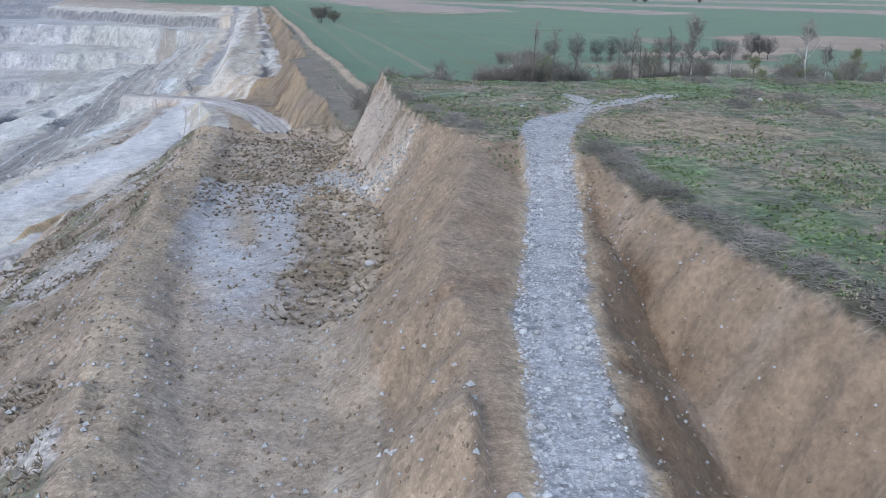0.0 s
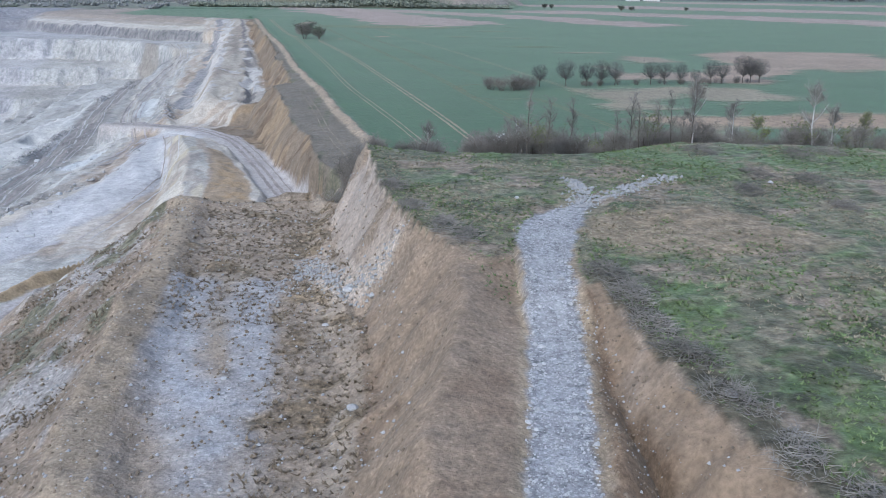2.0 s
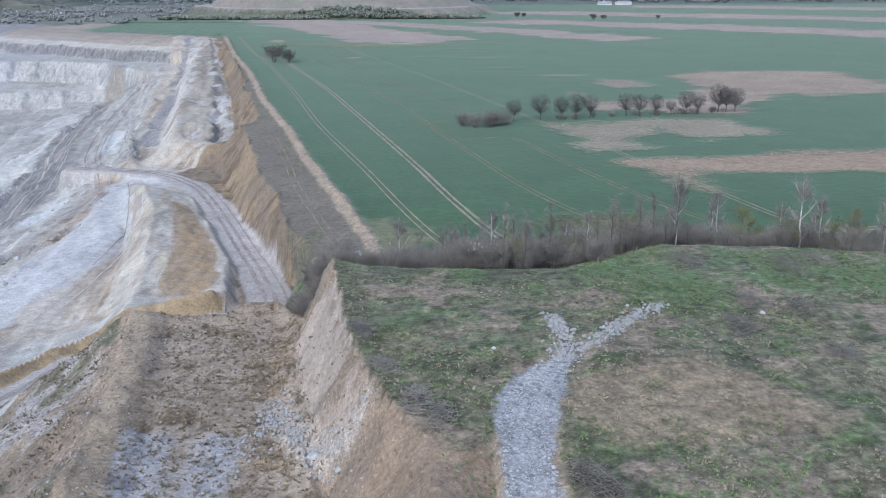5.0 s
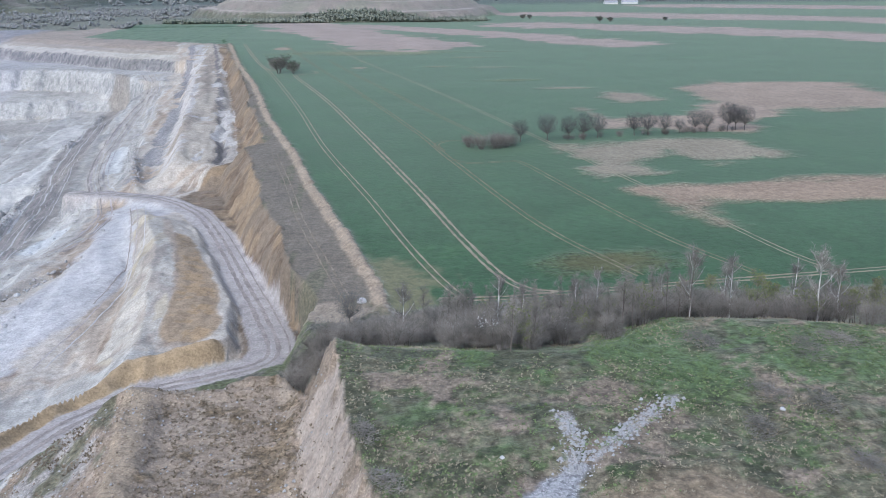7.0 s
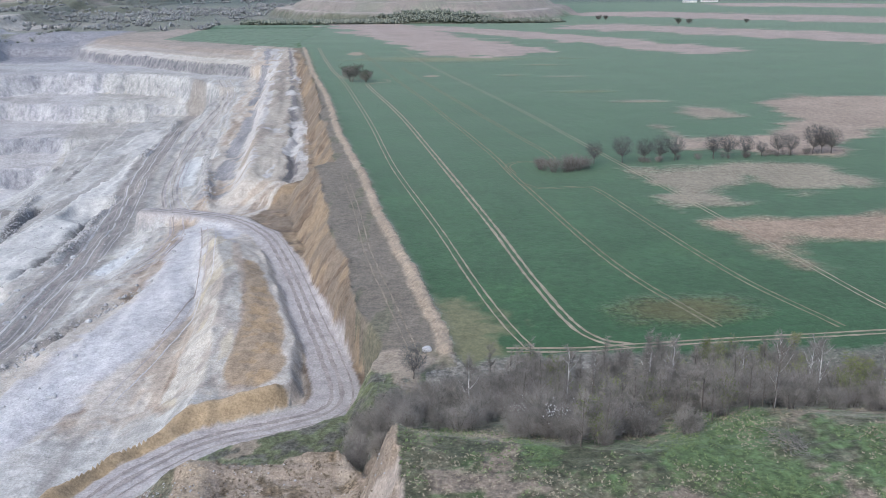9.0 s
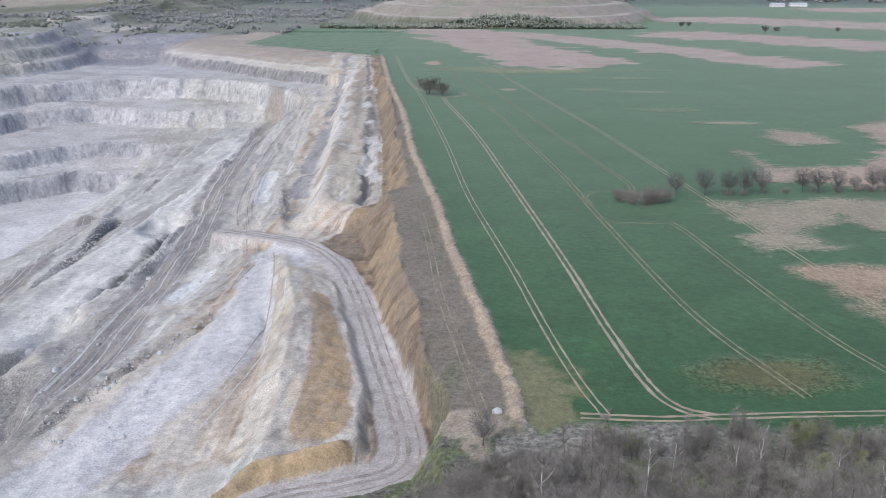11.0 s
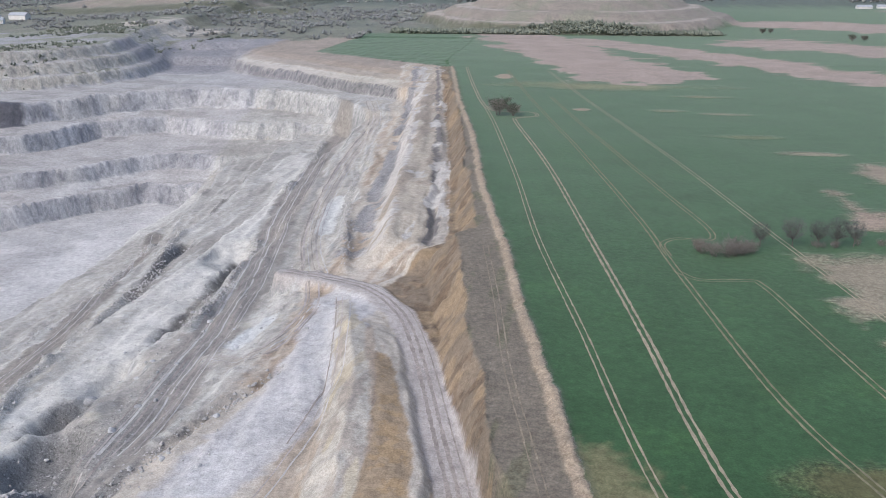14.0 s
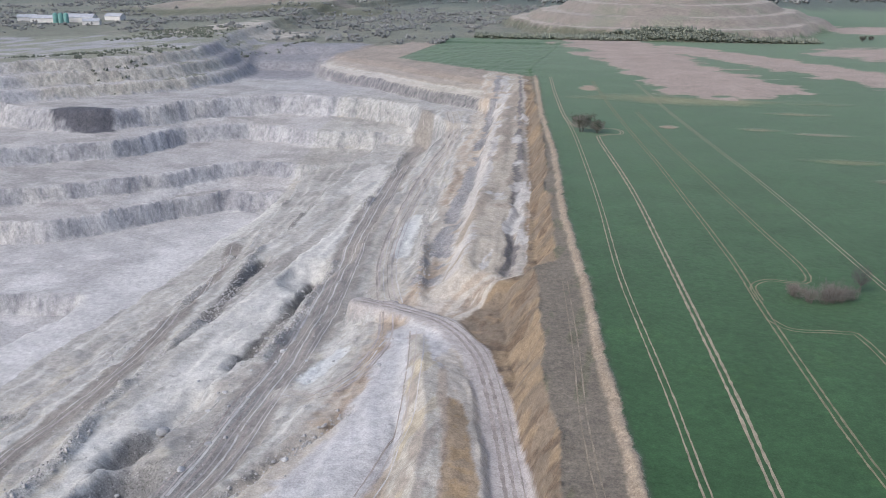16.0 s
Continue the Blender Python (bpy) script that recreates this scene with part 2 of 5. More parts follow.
def upper_share(x, y):
    """How far west of the lip, in strips that narrow towards the far end."""
    return (bank_x(y) - x) / line(y, (380, 1.0), (480, 0.92), (600, 0.8), (850, 0.55)) + 1.6 * fbm(x, y * 0.25, 9, 4, 175) + 4.0 * fbm(x * 0.2, y, 60, 3, 177)


def pit_east(x, y, want_q=False):
    zf = z_field(x, y)
    bx = bank_x(y)
    toe = line(y, (190, -6.5), (250, -8), (320, -10.5), (362, -12), (372, -5), (480, -5), (600, -3), (800, 2), (900, 4))
    cols = [
        (line(y, (200, -262), (430, -256), (680, -268)), -72.0),
        (line(y, (200, -254), (430, -248), (680, -262)), -60.0),
        (line(y, (200, -222), (366, -214), (430, -212), (526, -224), (671, -252)), -57.5),
        (line(y, (200, -215), (366, -207), (430, -205), (526, -217), (671, -245)), -45.0),
        (line(y, (200, -196), (400, -190), (526, -198), (671, -214)), -43.0),
        (line(y, (200, -190), (400, -184), (526, -192), (671, -208)), -33.0),
        (line(y, (200, -168), (320, -163), (500, -158), (800, -166)), -31.5),
        (line(y, (200, -163), (320, -158), (500, -153), (800, -162)), -25.0),
        (line(y, (200, -140), (330, -130), (430, -129), (600, -143), (850, -158)), line(y, (560, -23.5), (720, -17))),
        (line(y, (200, -136), (330, -127), (430, -126), (600, -140), (850, -156)), line(y, (560, -19.5), (720, -11))),
        (line(y, (200, -103), (330, -96), (430, -99), (600, -123), (850, -150)), line(y, (560, -18.5), (720, -7))),
        (line(y, (200, -97), (240, -92), (300, -84), (345, -86), (430, -94), (600, -116), (850, -145)), line(y, (200, -15.5), (340, -13.5), (480, -13), (700, -8), (850, 0))),
        (line(y, (200, -53), (250, -56), (300, -67), (345, -78), (368, -80), (380, -74), (500, -88), (600, -100), (850, -135)), line(y, (200, -14), (300, -12), (360, -12.5), (480, -11), (700, -5), (850, 2))),
        (line(y, (200, -41), (230, -45), (262, -50), (300, -60), (335, -72), (368, -70), (376, -66), (500, -82), (600, -94), (850, -128)), line(y, (185, -7), (205, -6), (250, -4.5), (300, -6), (330, -11), (366, -12), (376, -4.5), (480, -3), (600, -1), (850, 4))),
        (line(y, (200, -33.5), (230, -37), (262, -42.5), (300, -54), (335, -66), (368, -64), (380, -50), (500, -62), (600, -76), (850, -112)), line(y, (185, -7), (205, -6.5), (250, -5), (300, -7), (330, -11), (366, -11.5), (376, -4.5), (480, -3), (600, -1), (850, 5))),
        (line(y, (200, -22), (230, -26), (250, -31), (288, -41), (319, -53), (345, -62), (372, -52), (380, -42), (500, -56), (600, -72), (850, -108)), toe),
        (bx - line(y, (190, 5), (300, 8), (360, 12), (372, 7), (600, 6)), toe),
        (bx, zf - 0.2),
    ]
    wob = step(-70, -95, x) * (4.0 * fbm(x * 0.3, y, 34, 4, 141) + 1.2 * fbm(x, y, 7, 3, 143))
    z, q = column_loft(x + wob, cols, True)
    rib = fbm(q * 2.6, y / 75, 1.0, 4, 151)
    ridge = 1 - 2 * np.abs(fbm(q * 1.7, y / 130, 1.0, 3, 163))
    amp = step(13.3, 10.5, q) * step(0.2, 1.2, q) * step(150, 200, y) * step(840, 700, y)
    mounds = step(11.2, 12.2, q) * step(15.2, 14.2, q) * step(368, 380, y) * step(840, 700, y)
    z = z + amp * (0.75 * rib + 0.55 * ridge + 0.5 * (1 - 2 * np.abs(fbm(q * 5, y / 28, 1.0, 3, 167)))) + mounds * (0.9 * fbm(q * 2.6, y / 70, 1.0, 4, 171) + 0.5 * rib)
    u = upper_share(x, y)
    on = step(374, 382, y) * step(850, 800, y)
    z = z + on * (-2.2 * step(560, 500, y) * np.exp(-(((u - 17) / 2.6) ** 2)) + 1.6 * np.exp(-(((u - 31) / 7) ** 2)) - 1.6 * step(520, 470, y) * np.exp(-(((u - 48) / 3.5) ** 2)))
    tt = q * 2.6 + 1.1 * rib
    fr = tt - np.floor(tt)
    z = z + amp * 1.0 * (step(0.38, 0.56, fr) - fr)
    for pts, up, wide in PIT_RIDGES:
        dd, _ = near(x, y, pts)
        z = z + up * np.exp(-((dd / wide) ** 2)) * (1 + 0.6 * fbm(x, y, 7, 3, 173))
    for hx, hy, r, dep in ((-122, 238, 8, 9), (-132, 262, 7, 7), (-128, 284, 8, 5), (-113, 222, 6, 6), (-143, 415, 9, 5)):
        z = z - dep * np.exp(-((((x - hx) / r) ** 2 + ((y - hy) / (1.7 * r)) ** 2) ** 2))
    if want_q:
        return q
    return np.where(x >= bx, zf, z)


def pit_north(x, y):
    n58 = line(x, (-480, 520), (-414, 554), (-381, 567), (-357, 596), (-336, 632), (-306, 664), (-257, 670), (-150, 690))
    n42 = line(x, (-480, 540), (-428, 575), (-401, 598), (-372, 622), (-344, 651), (-318, 691), (-295, 703), (-239, 697), (-200, 704))
    n25 = line(x, (-500, 600), (-459, 618), (-429, 647), (-398, 665), (-387, 687), (-374, 733), (-332, 762), (-298, 756), (-259, 744), (-206, 744), (-170, 738))
    n06 = line(x, (-700, 690), (-518, 696), (-453, 680), (-416, 696), (-393, 726), (-378, 755), (-346, 783), (-316, 800), (-265, 801), (-236, 795), (-191, 770), (-157, 720), (-140, 690))
    n04 = line(x, (-700, 1350), (-420, 1250), (-345, 960), (-318, 913), (-281, 883), (-256, 867), (-216, 826), (-178, 794), (-135, 757), (-110, 735))
    cols = [(n58 - 6, -72.0), (n58, -58.5), (n58 + 9, -58.0), (n42 - 5, -53.0), (n42, -43.0), (n25 - 6, -37.0), (n25, -25.0), (n06 - 8, -21.0), (n06, -6.5), (n06 + 2, -5.6), (n04 - 6, -5.0), (n04, 3.5), (n04 + 16, 5.0), (n04 + 22, 6.5), (n04 + 45, 7.5), (n04 + 60, 10.0)]
    rough = 4 * fbm(x, y * 0.25, 40, 4, 145) + 2.5 * fbm(x, y * 0.3, 11, 4, 147) + 0.8 * fbm(x, y * 0.3, 4, 2, 149)
    return column_loft(y + rough, cols)


def pit_west(x, y):
    w0 = line(y, (500, -700), (650, -560), (700, -515), (746, -474), (775, -442), (811, -416), (863, -402), (930, -407), (1004, -437), (1200, -485), (1600, -560))
    d = w0 - x + 5 * fbm(x * 0.3, y, 26, 4, 153) + 1.5 * fbm(x, y, 7, 3, 157)
    cols = [(-4.0, -6.0), (4.0, 4.5), (13.0, 5.2), (20.0, 15.0), (30.0, 15.8), (37.0, 25.0), (75.0, 25.5), (140.0, 20.0), (320.0, 11.2)]
    return np.where(d < -4, -90.0, column_loft(d, cols))


def road_side(y, which):
    l = line(y, (0, 5), (26, 6), (37, 6.2), (44, 7.2), (54, 9), (70, 12), (84, 13.4), (100, 14))
    r = line(y, (0, 8.8), (26, 9), (37, 10), (44, 11.1), (54, 13.1), (70, 16), (84, 17.8), (100, 19))
    return r if which else l


def cliff_right(y):
    return line(y, (-30, 34), (0, 30), (20, 26), (37, 23), (43, 22), (50, 20.8), (57, 19.6), (65, 19), (74, 18.6), (100, 19.6))


def crest_left(y):
    return line(y, (-30, 2.5), (26, 3.8), (39, 4.6), (50, 5), (53, 4.2), (63, 5.4), (76, 8.4), (84, 8.4), (90, 6), (99, 3.2), (113, 1), (129, -0.2), (150, -2))


def berm_left(y):
    return line(y, (-30, -6), (25, -11), (41, -14), (57, -18), (68, -20.5), (86, -22.2), (117, -24), (145, -27))


def toe_right(y):
    return line(y, (-30, -1), (44, -1), (55, -2.6), (74, -1.2), (93, -2), (110, -5), (122, -6), (150, -7))


def mesa(x, y):
    """The uncut ground: grassy top, the cut platform beside it and the track between them."""
    top = 18.6 + 0.35 * fbm(x, y, 14, 4, 5) + line(y, (60, -0.4), (120, 1.4))
    bl, toe, cl, rl, rr, cr = berm_left(y) + 0.5 * fbm(x * 0, y, 9, 3, 8), toe_right(y) + 1.6 * fbm(x * 0, y, 11, 4, 6), crest_left(y), road_side(y, 0), road_side(y, 1), cliff_right(y)
    plat = 9.2 + line(y, (30, 0.8), (70, -0.2), (130, 0.6))
    zr = line(y, (20, 15.6), (70, 16.5), (84, 17.6), (95, 18.6))
    cz = line(y, (26, 15.4), (50, 16.4), (63, 17.2), (76, 18.2), (130, 18.6))
    shut = np.where(x < rl, step(80, 91, y + 1.5 * fbm(x, y, 5, 3, 14)), step(70, 79, y))
    vx = cr - line(y, (0, 9), (36, 5.5), (50, 4), (62, 2.4), (76, 1.5))
    vz = line(y, (0, 6), (26, 8), (36, 9), (47, 11), (60, 14.2), (70, 16.4), (78, 18.4))
    cols = [
        (bl - 62, -70.0),
        (bl - 46, -20.0),
        (bl - 36, -9.5),
        (bl - 27, -6.0),
        (bl - 19, line(y, (60, 2), (125, 1), (145, -3))),
        (bl - 4.0, plat - 0.8),
        (bl - 0.9, plat + 1.1),
        (bl + 0.9, plat + 1.05),
        (bl + 4.0, plat),
        (toe - 1.5, plat),
        (toe + 1.5, plat + 1.4),
        (cl - 0.5, cz),
        (rl - 0.8, np.maximum(zr + 0.2, cz * step(76, 84, y))),
        (rl, zr),
        (rr, zr + 0.1),
        (rr + 0.7, zr - 0.1),
        (np.minimum(vx, cr - 1.0), vz),
        (cr - 0.2, top - 0.7),
        (cr + 0.8, top),
    ]
    z = column_loft(x, cols)
    z = np.where(x > cr + 0.8, top, z)
    # north of the track the top runs from the crest eastwards
    zn = np.where(x > cl, top, z)
    track, _ = near(x, y, TRACK)
    zn = np.where((x > cl), zn - 0.15 * step(3.2, 2.0, track), zn)
    z = z + (zn - z) * np.where(x > cl, shut, 0)
    ya = line(x, (-36, 139), (-8, 141), (-3, 134), (4, 129), (30, 124), (36, 128), (45, 134), (60, 131), (80, 124))
    yb = line(x, (-8, 174), (4, 178), (20, 187))
    lip = 0.7 * np.exp(-(((y - ya + 1.5) / 1.6) ** 2)) * step(4, -6, x) * step(-36, -30, x)
    low = line(x, (-75, -60), (-58, -14), (-45, -9.5), (-12, -9), (-6, -2), (0, -1.0))
    f = np.clip((y - ya) / (yb - ya), 0, 1) ** line(x, (-8, 0.5), (4, 1.0))
    return (z + lip) + (low - z - lip) * f


def far_land(x, y):
    """Low spoil hill with terraces, rough ground, and the plain beyond."""
    h = np.hypot((x - 10) / 250, (y - 1560) / 320) + 0.07 * fbm(x, y, 130, 4, 269)
    hill = column_loft(1 - h, [(0.0, 0.0), (0.05, 12.0), (0.13, 13.0), (0.2, 24.0), (0.3, 25.0), (0.38, 37.0), (0.5, 38.0), (0.6, 52.0), (1.0, 58.0)])
    h2 = np.hypot((x + 800) / 330, (y - 1750) / 160)
    ridge = column_loft(1 - h2, [(0.0, 0.0), (0.2, 10.0), (0.4, 12.0), (0.6, 22.0), (1.0, 26.0)])
    return hill + ridge


def height(x, y):
    zp = np.maximum(np.maximum(pit_east(x, y), np.where(x < bank_x(y), pit_north(x, y), -99)), pit_west(x, y))
    # flat ground west of the near haul road
    inside = (x < bank_x(y)) & (y < 1180)
    z = np.where(inside, zp, z_field(x, y))
    z = np.where(y > 850, np.where(inside & (x < -330), zp + (z_field(x, y) - zp) * (0.5 * step(970, 985, y + 16 * fbm(x, y, 60, 4, 155)) + 0.5 * step(1060, 1085, y + 22 * fbm(x, y, 60, 4, 156))), z), z)
    z = np.where((x < -330) & (y > 690), np.maximum(z, pit_west(x, y)), z)
    z = z + far_land(x, y)
    m = mesa(x, y)
    z = np.where(y < 200, np.maximum(z, m), z)
    # haul road bed
    d, a = near(x, y, HAUL)
    bed = line(a, (0, -10), (0.2, -7.5), (0.45, -6.5), (0.62, -8), (0.8, -10.5), (1, -13))
    w = step(9.0, 6.4, d + 2.5 * step(205, 230, y))
    z = z + (bed - z) * w
    e, _ = near(x, y, HAUL_BERM)
    z = z + 1.7 * np.exp(-((e / 1.5) ** 2))
    z = z - 10 * step(-296, -300, x + 5 * fbm(x, y, 30, 3, 12)) * step(478, 474, y - 0.25 * (x + 300) + 4 * fbm(x, y, 20, 3, 12))
    return z


def relief(x, y, z, slope):
    """Roughness added to the plain shapes: clods, gullies, heaps."""
    clod = step(160, 120, y) * step(-60, -50, x) * step(60, 40, x)
    quarry = ((x < bank_x(y)) & (y > 140)) | ((y <= 200) & (x < -22)) | (y > 1240)
    d, _ = near(x, y, HAUL)
    rough = step(0.15, 0.8, slope)
    g = 0.35 * fbm(x, y, 9, 5, 3) + rough * (0.9 * fbm(x, y, 4.5, 4, 9) + 1.0 * fbm(x, y, 16, 3, 19))
    g = g + np.where(quarry, (0.5 * fbm(x, y * 0.4, 6, 4, 23) + 0.3 * fbm(x, y * 0.6, 2.8, 2, 29)) * step(4, 7, d), 0)
    far = step(300, 600, y)
    bank = (x < bank_x(y)) & (x > bank_x(y) - 13) & (y > 185)
    g = g + np.where(bank, rough * (1.6 * (0.35 - np.abs(fbm(x * 0.7 + 0.5 * y, y * 0.8, 6, 3, 311))) + 0.5 * fbm(x, y, 2.6, 2, 313)), 0)
    soilface = step(0.45, 1.0, slope) * step(165, 140, y)
    g = g + soilface * (1.7 * (0.3 - np.abs(fbm(x * 0.22, y, 5.5, 3, 267))) + 0.9 * fbm(x * 0.35, y, 3.4, 4, 261) + 0.8 * fbm(x * 0.5, y, 9, 3, 263))
    g = g + np.where(y > 1230, 3.0 * step(0.02, 0.2, slope) * fbm(x, y, 45, 4, 265), 0)
    g = g + clod * (0.24 * fbm(x, y, 1.8, 3, 57) + 0.3 * rough * fbm(x, y, 2.4, 3, 59) + rough * 0.55 * np.abs(fbm(x, y, 6, 3, 67)))
    g = g + np.where(quarry, far * rough * 2.5 * fbm(x, y, 22, 4, 41), 0)
    crop = (x > berm_x(y)) & (y > 190)
    g = g * np.where(y < 170, 1 - 0.8 * step(15.0, 17.5, z), 1)
    g = g + np.where((z > 17) & (y < 140), 0.3 * np.abs(fbm(x, y, 2.4, 3, 69)) + 0.2 * fbm(x, y, 6, 3, 71), 0)
    g = np.where(crop, 0.25 * fbm(x, y, 60, 3, 2), g)
    track, _ = near(x, y, TRACK)
    g = g * (0.25 + 0.75 * step(1.8, 3.5, track))
    bm = np.exp(-(((x - berm_x(y)) / 1.6) ** 2)) * step(188, 200, y) * step(868, 850, y)
    return g + bm * (1.0 + 0.8 * fbm(x, y, 5, 3, 77))


def axis(*spans):
    """Grid lines: (from, to, spacing) spans end to end."""
    out = []
    for a, b, s in spans:
        out += list(np.linspace(a, b, max(1, int(round(abs(b - a) / s))), endpoint=False))
    return np.array(out + [spans[-1][1]])


GX = axis((-4600, -2000, 260), (-2000, -900, 45), (-900, -460, 4.5), (-460, -250, 3), (-250, -62, 1.3), (-62, 40, 0.5), (40, 90, 0.9), (90, 200, 2.5), (200, 500, 9), (500, 1500, 40), (1500, 4600, 260))
GY = axis((-600, -30, 40), (-30, 10, 2), (10, 146, 0.5), (146, 260, 0.8), (260, 440, 1.3), (440, 900, 2.4), (900, 1300, 6), (1300, 2000, 14), (2000, 4700, 150))
XX, YY = np.meshgrid(GX, GY)
Z0 = height(XX, YY)
gy_, gx_ = np.gradient(Z0, GY, GX)
SLOPE0 = np.hypot(gx_, gy_)
ZZ = Z0 + relief(XX, YY, Z0, SLOPE0)
gy_, gx_ = np.gradient(ZZ, GY, GX)
SLOPE = np.hypot(gx_, gy_)


def ground_z(x, y):
    """Height of the finished ground."""
    i = int(np.clip(np.searchsorted(GX, x) - 1, 0, len(GX) - 2))
    j = int(np.clip(np.searchsorted(GY, y) - 1, 0, len(GY) - 2))
    u, v = (x - GX[i]) / (GX[i + 1] - GX[i]), (y - GY[j]) / (GY[j + 1] - GY[j])
    return float((ZZ[j, i] * (1 - u) + ZZ[j, i + 1] * u) * (1 - v) + (ZZ[j + 1, i] * (1 - u) + ZZ[j + 1, i + 1] * u) * v)


def paint():
    """Cover colour and kind at every ground point."""
    x, y, z, s = XX, YY, Z0, SLOPE
    n1, n2, n3 = fbm(x, y, 26, 5, 31), fbm(x, y, 7, 4, 37), fbm(x, y, 2.2, 3, 43)
    col = np.zeros((*x.shape, 3))
    kind = np.zeros((*x.shape, 3))

    def lay(mask, colour, k=None, blur=False):
        mask = np.clip(mask, 0, 1)
        mask = mask + 1.6 * n3 * mask * (1 - mask)
        f = (mask if blur else np.clip(0.5 + 1.8 * (mask - 0.5), 0, 1) * (mask > 0.02))[..., None]
        col[:] = col + (np.array(colour) - col) * f
        kind[:] = kind + (np.array(k if k else (0, 0, 0)) - kind) * f

    white, soil = (0.475, 0.458, 0.438), (0.205, 0.163, 0.122)
    field_c, bare = (0.037, 0.083, 0.033), (0.30, 0.235, 0.175)
    # base cover, paled so that far ground carries haze in its colour
    lay(np.ones(x.shape), (0.135, 0.132, 0.10), (0.6, 0, 0))
    lay(step(0.0, 0.4, fbm(x, y, 120, 4, 33)), (0.19, 0.175, 0.145), (0.4, 0, 0))
    # quarry
    quarry = np.where((x < bank_x(y) + 0.5) & (y < np.where(x < -300, 1120, 1172) + 20 * n1), 1.0, 0.0)
    q = pit_east(x, y, True)
    east = quarry * step(880, 780, y) * step(0.3, 1.0, q)
    band_n, band_m = fbm(q * 2.4, y / 90, 1.0, 4, 201), fbm(q * 3.1, y / 40, 1.0, 4, 207)
    lay(quarry, (0.385, 0.368, 0.352), (0, 0.12, 0))
    lay(quarry * step(0.1, 0.5, n1 + 0.4 * n2), white, (0, 0.09, 0))
    lay(east, (0.37, 0.35, 0.33), (0, 0.14, 0))
    lay(east * step(0.0, 0.4, band_n), (0.30, 0.28, 0.265), (0, 0.14, 0))
    lay(east * step(0.05, 0.4, -band_n + 0.3 * n2), (0.46, 0.44, 0.42), (0, 0.1, 0))
    band_f = fbm(q * 8, y / 60, 1.0, 3, 205)
    lay(east * step(0.15, 0.4, band_f) * 0.6, (0.335, 0.315, 0.30), (0, 0.15, 0))
    lay(east * step(0.2, 0.45, -band_f) * 0.6, (0.47, 0.45, 0.43), (0, 0.1, 0))
    lay(east * step(0.3, 0.5, -band_m) * 0.6, (0.42, 0.385, 0.335), (0, 0.1, 0))
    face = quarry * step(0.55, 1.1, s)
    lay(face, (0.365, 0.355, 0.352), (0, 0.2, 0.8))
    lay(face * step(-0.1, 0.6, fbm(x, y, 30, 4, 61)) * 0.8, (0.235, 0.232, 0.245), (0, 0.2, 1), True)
    flat = quarry * step(0.35, 0.2, SLOPE0) * step(520, 560, y) * step(-175, -200, x)
    lay(flat * step(-60, -58, z), (0.365, 0.347, 0.33), (0, 0.1, 0))
    lay(flat * step(-60, -58, z) * step(0.0, 0.35, fbm(x * 0.5, y, 14, 4, 65)), (0.30, 0.283, 0.268), (0, 0.1, 0))
    lay(flat * step(-60, -65, z), (0.40, 0.385, 0.368), (0, 0.06, 0))
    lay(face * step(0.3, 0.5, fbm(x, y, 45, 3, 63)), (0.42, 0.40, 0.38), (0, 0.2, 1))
    def lane(pts, half, colour, k, soft=0.35):
        dd, _ = near(x, y, pts)
        lay(quarry * step(1 + soft, 1 - soft, (dd + 0.35 * half * n2 + 0.4 * n3) / half), colour, k)

    lane(FLOOR_WHITE, 26, (0.47, 0.455, 0.435), (0, 0.05, 0), 0.6)
    lane(PALE_MID, 7.5, (0.49, 0.47, 0.45), (0, 0.07, 0))
    lane(PALE_SLOPE, 5.5, (0.50, 0.482, 0.462), (0, 0.06, 0))
    lane(LANE_WEST, 5.0, (0.25, 0.228, 0.21), (0, 0.1, 0))
    lane(LANE_MID, 9.0, (0.262, 0.24, 0.225), (0, 0.1, 0))
    lane(LANE_EAST, 6.0, (0.39, 0.358, 0.325), (0, 0.08, 0))
    lane(LANE_TURN, 4.6, (0.40, 0.37, 0.34), (0, 0.08, 0))
    lane([(-98, 304), (-96, 315), (-94, 323)], 3.2, (0.52, 0.52, 0.525), (0, 0.05, 0))
    lane([(-104, 430), (-109, 460), (-112, 490)], 4.0, (0.50, 0.495, 0.49), (0, 0.05, 0))
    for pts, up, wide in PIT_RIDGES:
        # rubble tone, darker in the cuts: their shade is put into the colour
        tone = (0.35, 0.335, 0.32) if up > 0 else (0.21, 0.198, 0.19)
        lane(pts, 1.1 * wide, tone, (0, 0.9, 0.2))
    # dug holes: dark rubble colour that also carries the shade inside
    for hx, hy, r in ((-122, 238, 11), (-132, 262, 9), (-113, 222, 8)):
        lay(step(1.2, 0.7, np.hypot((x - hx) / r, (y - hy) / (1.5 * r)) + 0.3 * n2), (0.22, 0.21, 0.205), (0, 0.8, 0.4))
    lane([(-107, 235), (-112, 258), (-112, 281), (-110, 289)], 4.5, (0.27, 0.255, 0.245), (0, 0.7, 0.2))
    mud = np.hypot((x + 436) / 26, (y - 688) / 13)
    lay(quarry * step(1.2, 0.8, mud + 0.3 * n2), (0.098, 0.097, 0.108), (0, 0.5, 0.6))
    lay(quarry * step(880, 930, y) * step(-130, -180, x), (0.31, 0.30, 0.295), (0, 0.4, 0.2))
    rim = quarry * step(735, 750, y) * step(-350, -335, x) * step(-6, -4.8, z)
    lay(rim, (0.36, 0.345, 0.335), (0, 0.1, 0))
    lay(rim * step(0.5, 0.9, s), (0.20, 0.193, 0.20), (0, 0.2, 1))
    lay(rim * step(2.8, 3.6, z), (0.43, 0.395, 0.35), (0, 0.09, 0))
